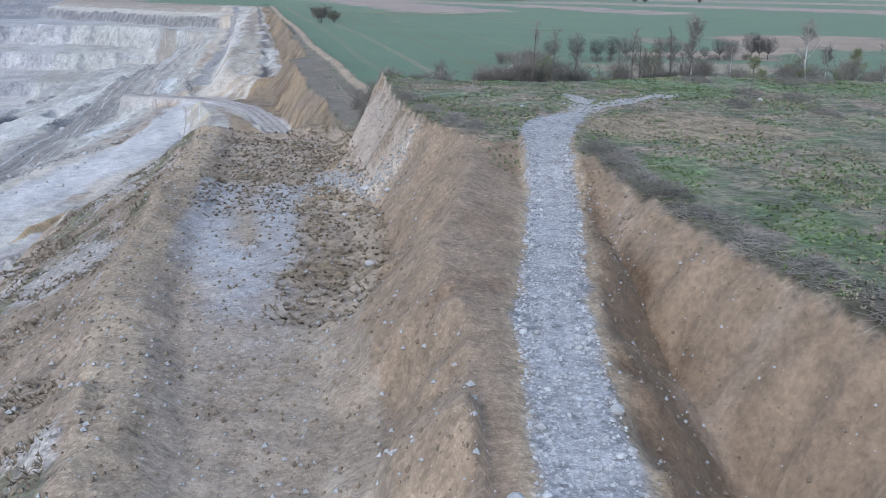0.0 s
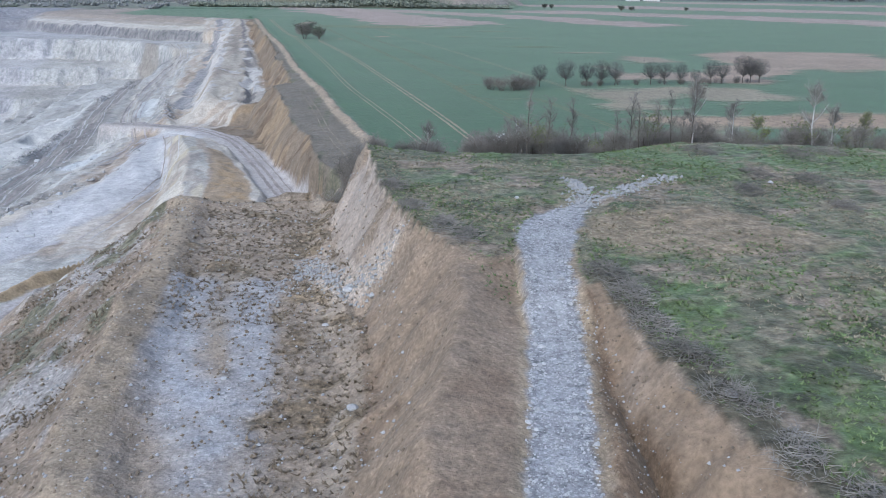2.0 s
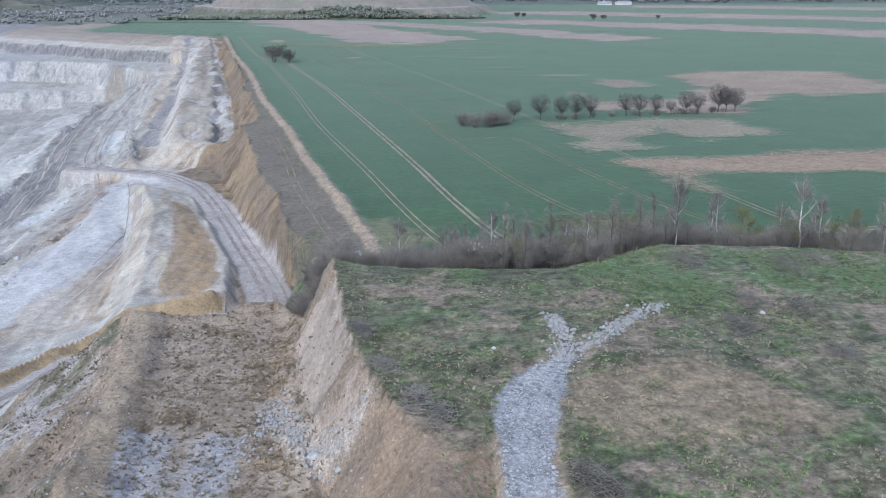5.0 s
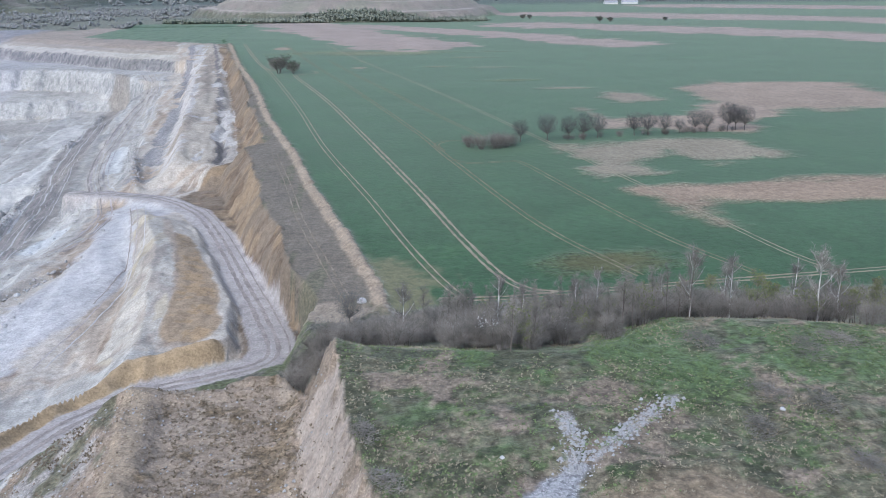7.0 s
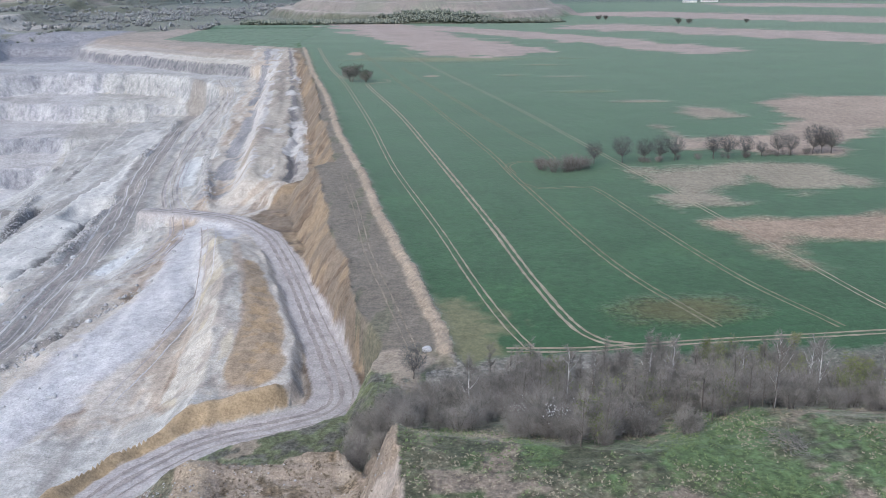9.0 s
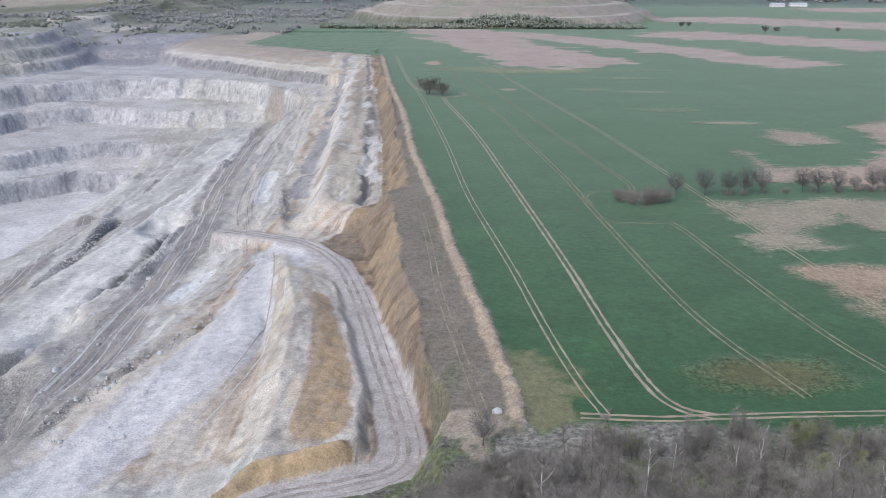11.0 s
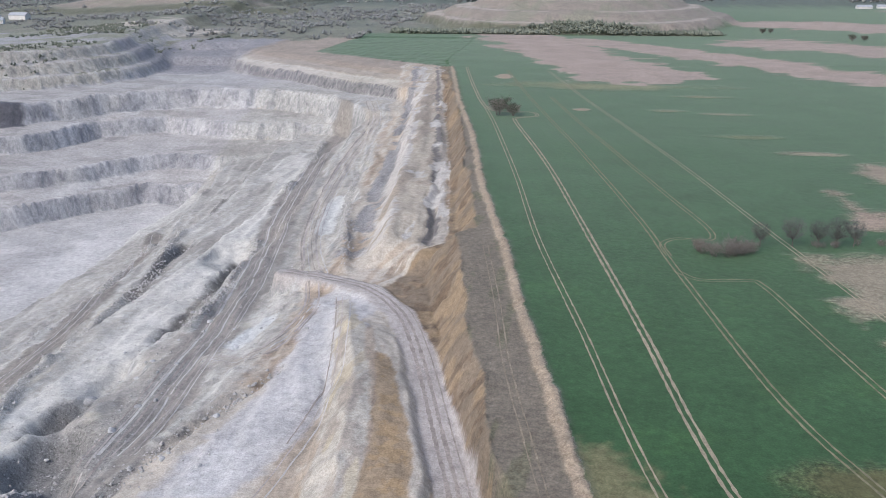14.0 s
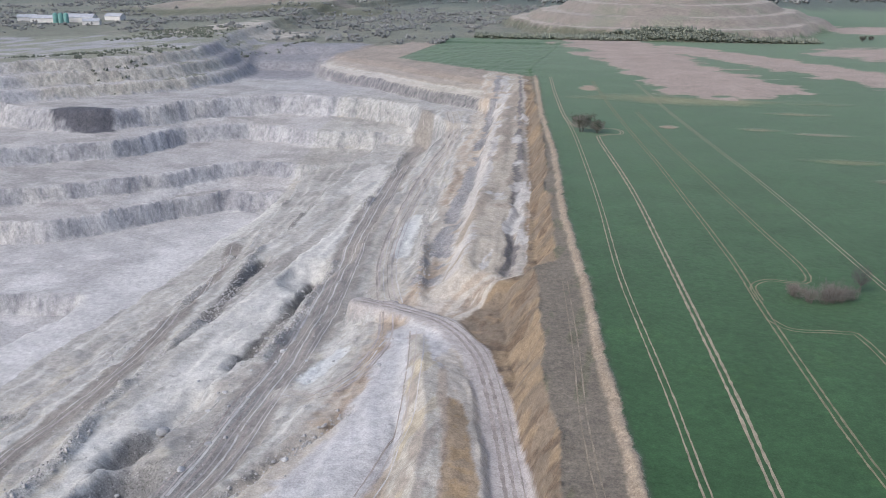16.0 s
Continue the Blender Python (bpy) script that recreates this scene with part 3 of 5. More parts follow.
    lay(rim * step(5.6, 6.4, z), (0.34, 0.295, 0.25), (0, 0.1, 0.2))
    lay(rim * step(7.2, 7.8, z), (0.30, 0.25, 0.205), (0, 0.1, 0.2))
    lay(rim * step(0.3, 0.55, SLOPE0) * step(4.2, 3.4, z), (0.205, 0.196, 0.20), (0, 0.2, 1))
    old = step(-395, -415, x) * step(700, 745, y) * step(-5.5, -4.5, z)
    lay(quarry * old * step(0.4, 0.8, s), (0.375, 0.35, 0.305), (0, 0.2, 0.9))
    lay(quarry * old * step(-0.4, 0.2, n1) * step(0.45, 0.25, s) * step(2, 4, z), (0.17, 0.168, 0.125), (0.6, 0, 0))
    lay(quarry * step(880, 920, y) * step(-470, -440, x) * step(-320, -350, x), (0.25, 0.24, 0.245), (0, 0.3, 0.6))
    lay(step(1.1, 0.7, np.hypot((x + 545) / 75, (y - 1190) / 110) + 0.5 * n1), (0.42, 0.38, 0.32), (0, 0.2, 0.7))
    col[..., 2] *= 1 - 0.05 * east
    # yellow and brown overburden of the upper bank and benches
    upper = quarry * step(10.6, 11.4, q + 0.25 * n1) * step(185, 205, y) * step(900, 860, y)
    lay(upper * 0.85, (0.37, 0.31, 0.245), (0, 0.12, 0))
    lay(upper * step(-0.1, 0.25, band_n + 0.4 * n2), (0.43, 0.385, 0.325), (0, 0.12, 0))
    lay(upper * step(0.15, 0.4, fbm(q * 2.5, y / 60, 1.0, 4, 211)) * 0.7, (0.28, 0.22, 0.165), (0, 0.2, 0))
    u = upper_share(x, y)
    far_up = quarry * step(374, 382, y) * step(868, 840, y)
    for a, b, tone, st in ((-1, 5.5, (0.185, 0.15, 0.12), 0.3), (5.5, 11, (0.26, 0.195, 0.135), 0.2), (11, 15, (0.35, 0.315, 0.27), 0.1), (15, 19.5, (0.175, 0.16, 0.15), 0.4), (19.5, 33, (0.40, 0.35, 0.28), 0.2), (33, 44, (0.42, 0.39, 0.355), 0.2), (44, 53, (0.25, 0.24, 0.235), 0.9)):
        lay(far_up * step(a - 0.8, a + 0.8, u) * step(b + 0.8, b - 0.8, u) * step(-0.75, -0.2, n1 + 0.6 * n2) * 0.9, tone, (0, st, 0))
    lay(far_up * step(18, 22, u) * step(44, 40, u) * step(0.1, 0.35, fbm(x * 1.5, y * 0.35, 14, 4, 213)), (0.30, 0.255, 0.205), (0, 0.3, 0))
    lay(far_up * step(4, 6, u) * step(44, 40, u) * step(0.2, 0.4, fbm(x * 1.5, y * 0.35, 12, 4, 219)) * 0.8, (0.48, 0.45, 0.41), (0, 0.1, 0))
    lay(quarry * step(15.0, 15.3, q) * step(180, 200, y), (0.20, 0.158, 0.115), (0, 0.2, 0))
    lay(quarry * step(15.0, 15.2, q) * step(180, 200, y) * step(0.0, 0.4, n2 + 0.5 * n1), (0.255, 0.192, 0.125))
    lay(quarry * step(15.0, 15.2, q) * step(0.15, 0.4, fbm(x, y, 5, 4, 223)), (0.155, 0.115, 0.08))
    # pale haul band
    band, _ = near(x, y, [(-92, 170), (-80, 205), (-72, 235), (-66, 270), (-66, 300), (-70, 335)])
    lay(step(13, 8, band + 3 * n2), (0.42, 0.40, 0.385), (0, 0.09, 0))
    lay(step(9, 4, band + 3 * n1 + 2 * n2), (0.445, 0.43, 0.415), (0, 0.06, 0))
    heap2, ha = near(x, y, [(-44, 203), (-46, 235), (-52, 265), (-60, 300), (-70, 330)])
    lay(step(1.0, 0.7, (heap2 + 1.5 * n2) / (8.5 - 5 * ha)), (0.41, 0.375, 0.32), (0, 0.24, 0))
    lay(step(1.0, 0.7, (heap2 + 1.5 * n2) / (8.5 - 5 * ha)) * step(0.05, 0.35, fbm(x, y * 0.3, 4, 4, 231)), (0.33, 0.29, 0.245), (0, 0.15, 0))
    lay(step(1.0, 0.7, (heap2 + 1.5 * n2) / (8.5 - 5 * ha)) * step(0.2, 0.45, fbm(x, y * 0.3, 5, 4, 233)), (0.42, 0.365, 0.275), (0, 0.15, 0))
    heap, ha = near(x, y, [(-32, 205), (-34.5, 232), (-40, 258), (-47, 282)])
    lay(step(1.0, 0.75, (heap + 1.2 * n2) / (7.0 - 5.0 * ha)), (0.31, 0.235, 0.155))
    lay(step(1.0, 0.75, (heap + 1.2 * n2) / (6.0 - 5.0 * ha)) * step(0.0, 0.4, n2 + n3), (0.335, 0.24, 0.14))
    d, _ = near(x, y, HAUL)
    lay(step(5.4, 4.2, d + 0.6 * n2), (0.385, 0.35, 0.325), (0, 0.06, 0))
    hb, _ = near(x, y, HAUL_BERM)
    lay(step(2.6, 1.6, hb + 0.7 * n3), (0.34, 0.255, 0.155), (0, 0.09, 0))
    # edge strip, berm
    strip = np.where((x >= bank_x(y)) & (x < berm_x(y)) & (y > 191 + 5 * n2) & (y < 880), 1.0, 0.0)
    lay(strip, (0.17, 0.145, 0.112), (0.06, 0, 0))
    lay(strip * step(0.0, 0.5, fbm(x * 1.6, y * 0.4, 7, 4, 241)), (0.142, 0.13, 0.088), (0.1, 0, 0))
    lay(step(2.6, 0.8, np.abs(x - berm_x(y) + 0.6) + 0.5 * n2) * step(190, 200, y) * step(860, 840, y), (0.30, 0.24, 0.175), (0.05, 0.35, 0))
    # crop
    crop = step(0.3, 1.6, x - berm_x(y) + 0.4 * n3) * step(194, 199, y + 2 * n2 + 6 * step(25, 5, x)) * step(1238, 1228, y)
    crop = np.where(y > 860, step(0, 3, (y - 852) * 1.246 - (-102 - x) + 0 * x) * crop, crop)
    crop = np.maximum(crop, np.where((y > 850) & (x < -100) & (x > -262) & (y < 1235), step(-3, 3, (x + 102) * 0.80 + (y - 852) - 0), 0))
    crop = np.maximum(crop, np.where((y > 1200) & (x > 170 + 30 * n1), 1.0, 0))
    lay(crop, field_c, (1, 0, 0))
    lay(crop * step(0.2, 0.7, n1) * 0.5, (0.043, 0.095, 0.034), (1, 0, 0))
    lay(crop * step(1.0, 0.2, np.hypot((x - 10) / 16, (y - 200) / 45) + 0.4 * n2), (0.15, 0.145, 0.075), (0.97, 0, 0))
    wisp = fbm(x * 0.35, y, 9, 4, 71)

    def patch(px, py, rx, ry, turn=0.0, colour=bare, soft=0.35):
        c, sn = math.cos(turn), math.sin(turn)
        u, v = (x - px) * c + (y - py) * sn, -(x - px) * sn + (y - py) * c
        r = np.hypot(u / rx, v / ry)
        lay(crop * step(1.0 + soft, 1.0 - soft, r + 0.55 * n1 + 0.5 * wisp), colour, (0, 0, 0), soft > 0.5)

    def area(pts, colour, ragged):
        """A bare area inside a closed outline, with a ragged edge along the drill rows."""
        dd, _ = near(x, y, pts + pts[:1])
        odd = np.zeros(x.shape, bool)
        for (ax, ay), (bx_, by) in zip(pts, pts[1:] + pts[:1]):
            odd ^= ((ay > y) != (by > y)) & (x < (bx_ - ax) * (y - ay) / (by - ay + 1e-9) + ax)
        lay(crop * step(-5, 5, np.where(odd, dd, -dd) + ragged * (0.8 * n2 + 1.3 * wisp + 0.4 * n1)), colour, (0.05, 0, 0), True)

    area([(92, 290), (117, 288), (155, 294), (200, 297), (190, 268), (140, 264), (110, 270), (102, 263), (101, 245), (94, 263), (85, 286)], (0.29, 0.215, 0.15), 4)
    area([(78, 354), (125, 365), (152, 363), (163, 330), (130, 322), (120, 343), (102, 322), (106, 310), (84, 302), (83, 341)], (0.25, 0.215, 0.155), 5)
    area([(115, 446), (119, 415), (159, 421), (180, 452), (191, 516), (219, 537), (290, 525), (290, 440), (229, 426), (215, 438), (181, 401), (174, 372), (159, 373), (109, 393)], (0.29, 0.225, 0.17), 6)
    area([(139, 498), (158, 493), (162, 471), (141, 466)], (0.26, 0.215, 0.16), 5)
    patch(60, 220, 11, 6, 0.2, (0.105, 0.105, 0.05), 0.9)
    patch(64, 640, 10, 3, 0.0, (0.22, 0.20, 0.13), 0.8)
    patch(98, 632, 12, 3, 0.0, (0.26, 0.22, 0.16), 0.8)
    patch(124, 520, 12, 3, 0.0, (0.26, 0.22, 0.16), 0.8)
    patch(92, 700, 14, 4, 0.0, (0.22, 0.20, 0.13), 0.8)
    patch(100, 560, 16, 4, 0.0, (0.18, 0.19, 0.11), 0.7)
    patch(40, 745, 60, 14, 0.0, (0.20, 0.20, 0.12), 0.7)
    patch(10, 640, 5, 4)
    patch(-50, 790, 7, 14)
    # far brown strips
    for (ax, ay, bx_, by, w) in ((-70, 1215, 60, 800, 48), (25, 1140, 240, 800, 34), (240, 1120, 640, 700, 60), (330, 1500, 1000, 900, 90), (700, 1900, 1500, 1300, 120)):
        dd, aa = near(x, y, [(ax, ay), (bx_, by)])
        lay(crop * step(1.2, 0.9, dd / w + 0.5 * n1 + 0.25 * wisp), (0.31, 0.245, 0.205), (0.1, 0, 0))
    # uncut top, platform and slopes
    top = np.where((y < 192) & (z > 0.5 + z_field(x, y)) | (y < 130), 1.0, 0.0) * step(-6.5, -5.5, z)
    top = top * np.where((d < 5.5) & (y < 200), 0, 1)
    lay(top, soil, (0, 0.6, 0))
    lay(top * step(-0.1, 0.5, n2 + 0.4 * n3), (0.245, 0.193, 0.143), (0, 0.7, 0))
    cl, cr = crest_left(y), cliff_right(y)
    plat = np.where((x > berm_left(y) - 1) & (x < toe_right(y) + 1) & (y < 145), 1.0, 0.0) * top
    lay(plat, (0.262, 0.212, 0.16), (0, 0.45, 0))
    lay(plat * step(0.1, 0.4, fbm(x * 2.5, y * 0.5, 6, 4, 241)), (0.30, 0.248, 0.19), (0, 0.3, 0))
    lay(plat * step(90, 110, y + 8 * n1) * step(0.0, 0.5, n3 + n2), (0.17, 0.13, 0.085), (0.4, 0.3, 0))
    lay(plat * step(-14, -9, x) * step(62, 74, y) * step(0.0, 0.6, n3 + 0.6 * n2), (0.19, 0.145, 0.095), (0.4, 0.5, 0))
    for pts, wide in (([(-19.5, 104), (-18.5, 90), (-14.5, 76), (-11, 66)], 3.4), ([(-12, 104), (-11, 90), (-9.5, 76)], 2.4), ([(-13, 78), (-10.5, 66), (-9, 56)], 3.2)):
        dd, _ = near(x, y, pts)
        r = dd / wide
        lay(plat * step(1.3, 0.4, r + 0.45 * n2 + 0.35 * n3) * line(y, (50, 0.0), (72, 0.5), (84, 0.8)), (0.335, 0.335, 0.345), (0, 0.45, 0), True)
    lay(step(2.4, 1.2, np.abs(x - berm_left(y)) + 0.6 * n3) * top * np.where(y < 142, 1, 0), (0.285, 0.228, 0.162), (0, 0.5, 0))
    outer = np.where((x < berm_left(y) - 2.5) & (y < 150), 1.0, 0.0) * top
    lay(outer * step(-0.1, 0.3, fbm(x, y * 0.5, 6, 4, 83)), (0.30, 0.275, 0.25), (0, 1, 0))
    lay(outer * step(0.1, 0.4, fbm(x, y * 0.4, 5, 4, 87)), (0.13, 0.12, 0.08), (0.6, 0.2, 0))
    # the cut east of the track: clean upper face, darker slumped soil below
    share = (x - road_side(y, 1)) / np.maximum(cr - road_side(y, 1), 0.5)
    cutface = top * np.where((x > road_side(y, 1) + 0.6) & (x < cr) & (y < 80), 1.0, 0.0)
    lay(cutface, (0.225, 0.168, 0.116), (0, 0.12, 0))
    lay(cutface * step(0.1, 0.4, n2 + 0.4 * n1) * 0.6, (0.255, 0.198, 0.146), (0, 0.1, 0))
    lay(cutface * step(0.6, 0.5, share + 0.16 * n2 + 0.08 * n3), (0.172, 0.122, 0.08), (0, 0.35, 0))
    spur = top * np.where((x > toe_right(y) + 1) & (x < road_side(y, 0) - 0.5), 1.0, 0.0) * step(104, 86, y + 7 * n2)
    lay(spur * 0.8, (0.24, 0.182, 0.128), (0, 0.4, 0))
    lay(spur * step(0.0, 0.5, n2 + 0.4 * n3) * 0.7, (0.195, 0.142, 0.098), (0, 0.4, 0))
    # pale clay in the cliff below the grassy edge
    lay(top * step(0.8, 1.3, s) * step(92, 100, y) * step(-0.5, 0.2, fbm(x, y, 10, 3, 91)) * np.where(x < cl + 1, 1, 0) * 0.8, (0.34, 0.285, 0.235), (0, 0.2, 0))
    # turf
    turf = np.where(((x > cr + 0.3) & (y <= 76)) | ((x > cl + 0.2) & (y > 76)), 1.0, 0.0) * top
    turf = turf * step(1.5, 0.9, s)
    turf = turf * (1 - step(1.2, 0.8, np.hypot((x - 8.3) / 2.6, (y - 77) / 8) + 0.25 * n2))
    turf = turf * np.where((x < road_side(y, 0)) & (y < 92), step(82, 88, y + 3 * n2), 1)
    n4 = fbm(x, y, 1.3, 2, 47)
    lay(turf, (0.116, 0.110, 0.071), (0.7, 0, 0))
    lay(turf * step(-0.05, 0.35, n1 * 0.7 + n2 * 0.6), (0.082, 0.108, 0.047), (0.7, 0, 0))
    lay(turf * step(0.0, 0.5, fbm(x, y, 11, 4, 97) + 0.5 * n3), (0.189, 0.162, 0.112), (0.3, 0, 0))
    lay(turf * step(0.1, 0.5, n4 + 0.4 * n2) * 0.8, (0.163, 0.149, 0.095), (0.5, 0, 0))
    lay(turf * step(0.15, 0.5, -n4 + 0.3 * n3) * 0.8, (0.073, 0.095, 0.043), (0.6, 0, 0))
    lay(turf * step(0.1, 0.35, fbm(x, y, 5, 4, 251)) * 0.8, (0.068, 0.072, 0.044), (0.6, 0, 0))
    lay(turf * step(0.12, 0.4, fbm(x, y, 8, 4, 253) + 0.3 * n4) * 0.5, (0.09, 0.13, 0.05), (0.7, 0, 0))
    lay(turf * step(0.12, 0.35, fbm(x, y, 6, 4, 257) + 0.2 * n4) * 0.8, (0.205, 0.165, 0.125), (0.3, 0, 0))
    scar = np.hypot((x - 31) / 13, (y - 89) / 9)
    lay(turf * step(1.1, 0.6, scar + 0.4 * n2) * 0.85, (0.215, 0.171, 0.116), (0.2, 0, 0))
    lay(turf * step(0.15, 0.5, n1 + 0.4 * n2 + 0.5 * n4) * step(108, 116, y) * 0.8, (0.086, 0.124, 0.052), (0.75, 0, 0))
    lay(turf * step(7, 3, np.abs(x - cr - 4.5 + n2)) * step(0.0, 0.4, n2 + 0.4) * step(82, 76, y) * step(-0.2, 0.3, n4 + n2) * 0.6, (0.086, 0.122, 0.052), (0.8, 0, 0))
    lay(turf * step(2.4, 1.0, np.abs(x - cr - 1.2)) * step(84, 78, y), (0.095, 0.086, 0.060), (0.4, 0, 0))
    lay(turf * step(2.2, 0.8, np.abs(x - cl - 1.5) + 0.8 * n2) * step(88, 94, y), (0.086, 0.086, 0.052), (0.6, 0, 0))
    lay(turf * step(137, 146, y), (0.086, 0.086, 0.052), (0.7, 0, 0))
    # crushed stone track
    td, ta = near(x, y, TRACK)
    lay(step(3.2, 2.2, td + 0.5 * n3) * np.where(y < 90, 1.0, 0.0) * top, (0.285, 0.225, 0.155), (0, 0.5, 0))
    half = 1.9 + 0.9 * step(0.78, 0.88, ta) * step(1.0, 0.9, ta) - 0.9 * step(0.92, 1.0, ta)
    lay(step(0.35, -0.25, td - half + 0.5 * n3), (0.275, 0.272, 0.275), (0, 0.9, 0))
    lay(step(0.2, -0.3, np.abs(td - 0.55) - 0.35 + 0.3 * n3), (0.315, 0.31, 0.312), (0, 0.5, 0))
    for pts in ([(22, 99), (24, 104), (23.5, 109)], [(25, 101), (31, 107), (37, 112)]):
        dd, _ = near(x, y, pts)
        lay(step(1.4, -0.1, dd + 1.2 * n3 + 0.8 * n2), (0.36, 0.335, 0.31), (0, 1, 0))
    # rubble at the gully foot
    rb, _ = near(x, y, [(-7, 112), (-4, 104), (-1, 97), (2, 96)])
    lay(step(2.6, 0.8, rb + 0.8 * n3) * top * 0.8, (0.33, 0.28, 0.23), (0, 1, 0))
    # green bank above the near haul road
    road_y = line(x, (-66, 119), (-57, 146), (-52, 161), (-45.5, 173), (-36, 183), (-24, 188), (-13, 194))
    below = step(0.5, 2.0, d - 4.6) * np.where((y < road_y) & (y > 138) & (x < 4) & (x > -62), 1.0, 0.0) * np.where(z < 8.5, 1, 0)
    lay(below, (0.24, 0.20, 0.15), (0, 0.5, 0))
    lay(below * step(-44, -36, x + 4 * n2) * step(-0.45, -0.15, n2), (0.105, 0.115, 0.06), (0.7, 0, 0))
    lay(below * step(0.1, 0.4, n3 + 0.5 * n2), (0.10, 0.095, 0.075), (0.6, 0, 0))
    mouth = np.hypot((x + 4) / 9, (y - 195) / 6)
    lay(step(1.1, 0.6, mouth + 0.4 * n2) * np.where(d > 4, 1, 0), (0.29, 0.24, 0.18), (0, 0.3, 0))

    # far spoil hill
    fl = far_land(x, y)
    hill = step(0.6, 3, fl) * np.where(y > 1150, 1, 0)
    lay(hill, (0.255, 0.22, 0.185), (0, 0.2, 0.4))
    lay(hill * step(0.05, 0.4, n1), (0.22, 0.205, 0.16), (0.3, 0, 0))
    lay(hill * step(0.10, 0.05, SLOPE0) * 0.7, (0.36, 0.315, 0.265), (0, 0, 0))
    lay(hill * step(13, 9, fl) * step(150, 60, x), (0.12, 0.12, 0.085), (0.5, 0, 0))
    # woods ground far off
    lay(np.where((y > 1350) & (hill < 0.1), 1.0, 0.0) * np.where(x < 140, 1, 0) * step(-0.3, 0.3, n1), (0.12, 0.125, 0.10), (0.5, 0, 0))
    lay(step(2000, 2300, y), (0.06, 0.075, 0.065), (0.5, 0, 0))
    return col, kind


COL, KIND = paint()


def build_ground():
    ny, nx = XX.shape
    co = np.stack([XX, YY, ZZ], -1).reshape(-1, 3).astype(np.float32)
    idx = np.arange(ny * nx).reshape(ny, nx)
    quads = np.stack([idx[:-1, :-1], idx[:-1, 1:], idx[1:, 1:], idx[1:, :-1]], -1).reshape(-1, 4)
    me = bpy.data.meshes.new("ground")
    me.vertices.add(len(co))
    me.vertices.foreach_set("co", co.ravel())
    me.loops.add(quads.size)
    me.loops.foreach_set("vertex_index", quads.ravel().astype(np.int32))
    me.polygons.add(len(quads))
    me.polygons.foreach_set("loop_start", np.arange(0, quads.size, 4, dtype=np.int32))
    me.update(calc_edges=True)
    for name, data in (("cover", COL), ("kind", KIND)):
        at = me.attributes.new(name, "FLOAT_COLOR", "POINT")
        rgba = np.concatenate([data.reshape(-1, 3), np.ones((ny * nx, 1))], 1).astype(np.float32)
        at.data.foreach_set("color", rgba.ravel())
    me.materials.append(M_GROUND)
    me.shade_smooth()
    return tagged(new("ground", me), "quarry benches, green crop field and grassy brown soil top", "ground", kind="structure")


build_ground()


# ---- tracks ----
def smooth_line(pts, each=2.0):
    """A rounded line through the points, sampled about every few metres."""
    out = []
    p = [Vector((*q, 0)) for q in pts]
    p = [p[0] * 2 - p[1]] + p + [p[-1] * 2 - p[-2]]
    for a, b, c, d in zip(p, p[1:], p[2:], p[3:]):
        n = max(2, int((c - b).length / each))
        for k in range(n):
            t = k / n
            out.append(0.5 * ((2 * b) + (c - a) * t + (2 * a - 5 * b + 4 * c - d) * t * t + (3 * b - a - 3 * c + d) * t**3))
    out.append(p[-2])
    return out


def ribbon(name, pts, offset, width, mat, label, lift=0.06, each=2.0, fade=0.35, seed=1):
    rng = random.Random(seed)
    ln = smooth_line(pts, each)
    verts, faces = [], []
    for k, q in enumerate(ln):
        t = (ln[min(k + 1, len(ln) - 1)] - ln[max(k - 1, 0)]).normalized()
        n = Vector((t.y, -t.x, 0))
        o = offset + 0.06 * rng.uniform(-1, 1)
        w = width * rng.uniform(1 - fade, 1 + fade) / 2
        for side in (-w, w):
            v = q + n * (o + side)
            verts.append((v.x, v.y, ground_z(v.x, v.y) + lift))
        if k:
            i = 2 * k
            faces.append((i - 2, i - 1, i + 1, i))
    return tagged(new(name, mesh_of(name, verts, faces, [mat], True)), label, "wheel track", "wheel tracks", "structure")


LINE_A = [(25, 199), (21, 213), (15.5, 240), (7.6, 286), (-7, 364), (-20, 455), (-41, 585), (-55, 660)]
LINE_B = [(46, 200), (39.5, 203), (35, 213), (30, 241), (24, 285), (12, 363), (-6, 477), (-28, 588), (-28, 604), (-17, 612), (-21, 626), (-38, 626), (-52, 645), (-71, 747), (-87, 848)]
LINE_C = [(66, 209), (52, 253), (38, 339), (30, 396), (9, 513), (-24, 683), (-50, 830)]
LINE_D = [(92, 208), (81, 239), (72, 280), (63, 326), (58, 331), (44, 330), (38, 337)]
LINE_D2 = [(37, 352), (36, 364), (41, 371), (55, 377), (42, 442), (15, 566), (-10, 690)]
LINE_E = [(112, 205), (106, 222), (100, 256), (90, 310), (75, 388), (58, 481), (37, 578), (10, 702), (-15, 830)]
LINE_H = [(20, 199), (35, 198.6), (46, 200), (63, 202), (88, 204), (140, 209)]
for pts, mat, w, k in ((LINE_A, M_RUT, 0.45, 1), (LINE_B, M_RUT, 0.75, 2), (LINE_C, M_DARKRUT, 0.55, 3), (LINE_D, M_DARKRUT, 0.5, 4), (LINE_D2, M_DARKRUT, 0.55, 5), (LINE_E, M_RUT, 0.45, 6), (LINE_H, M_RUT, 0.7, 7)):
    for side in (-0.85, 0.85):
        ribbon("wheel_track", pts, side, w, mat, "worn bare wheel track through the green crop", seed=k * 2 + int(side > 0))
STRIP = [(2, 196), (-4, 226), (-11, 262), (-17, 305), (-25, 355)]
for side in (-0.85, 0.85):
    ribbon("wheel_track", STRIP, side, 0.35, M_STRIPRUT, "pale wheel track along the bare edge strip", seed=90 + int(side > 0))
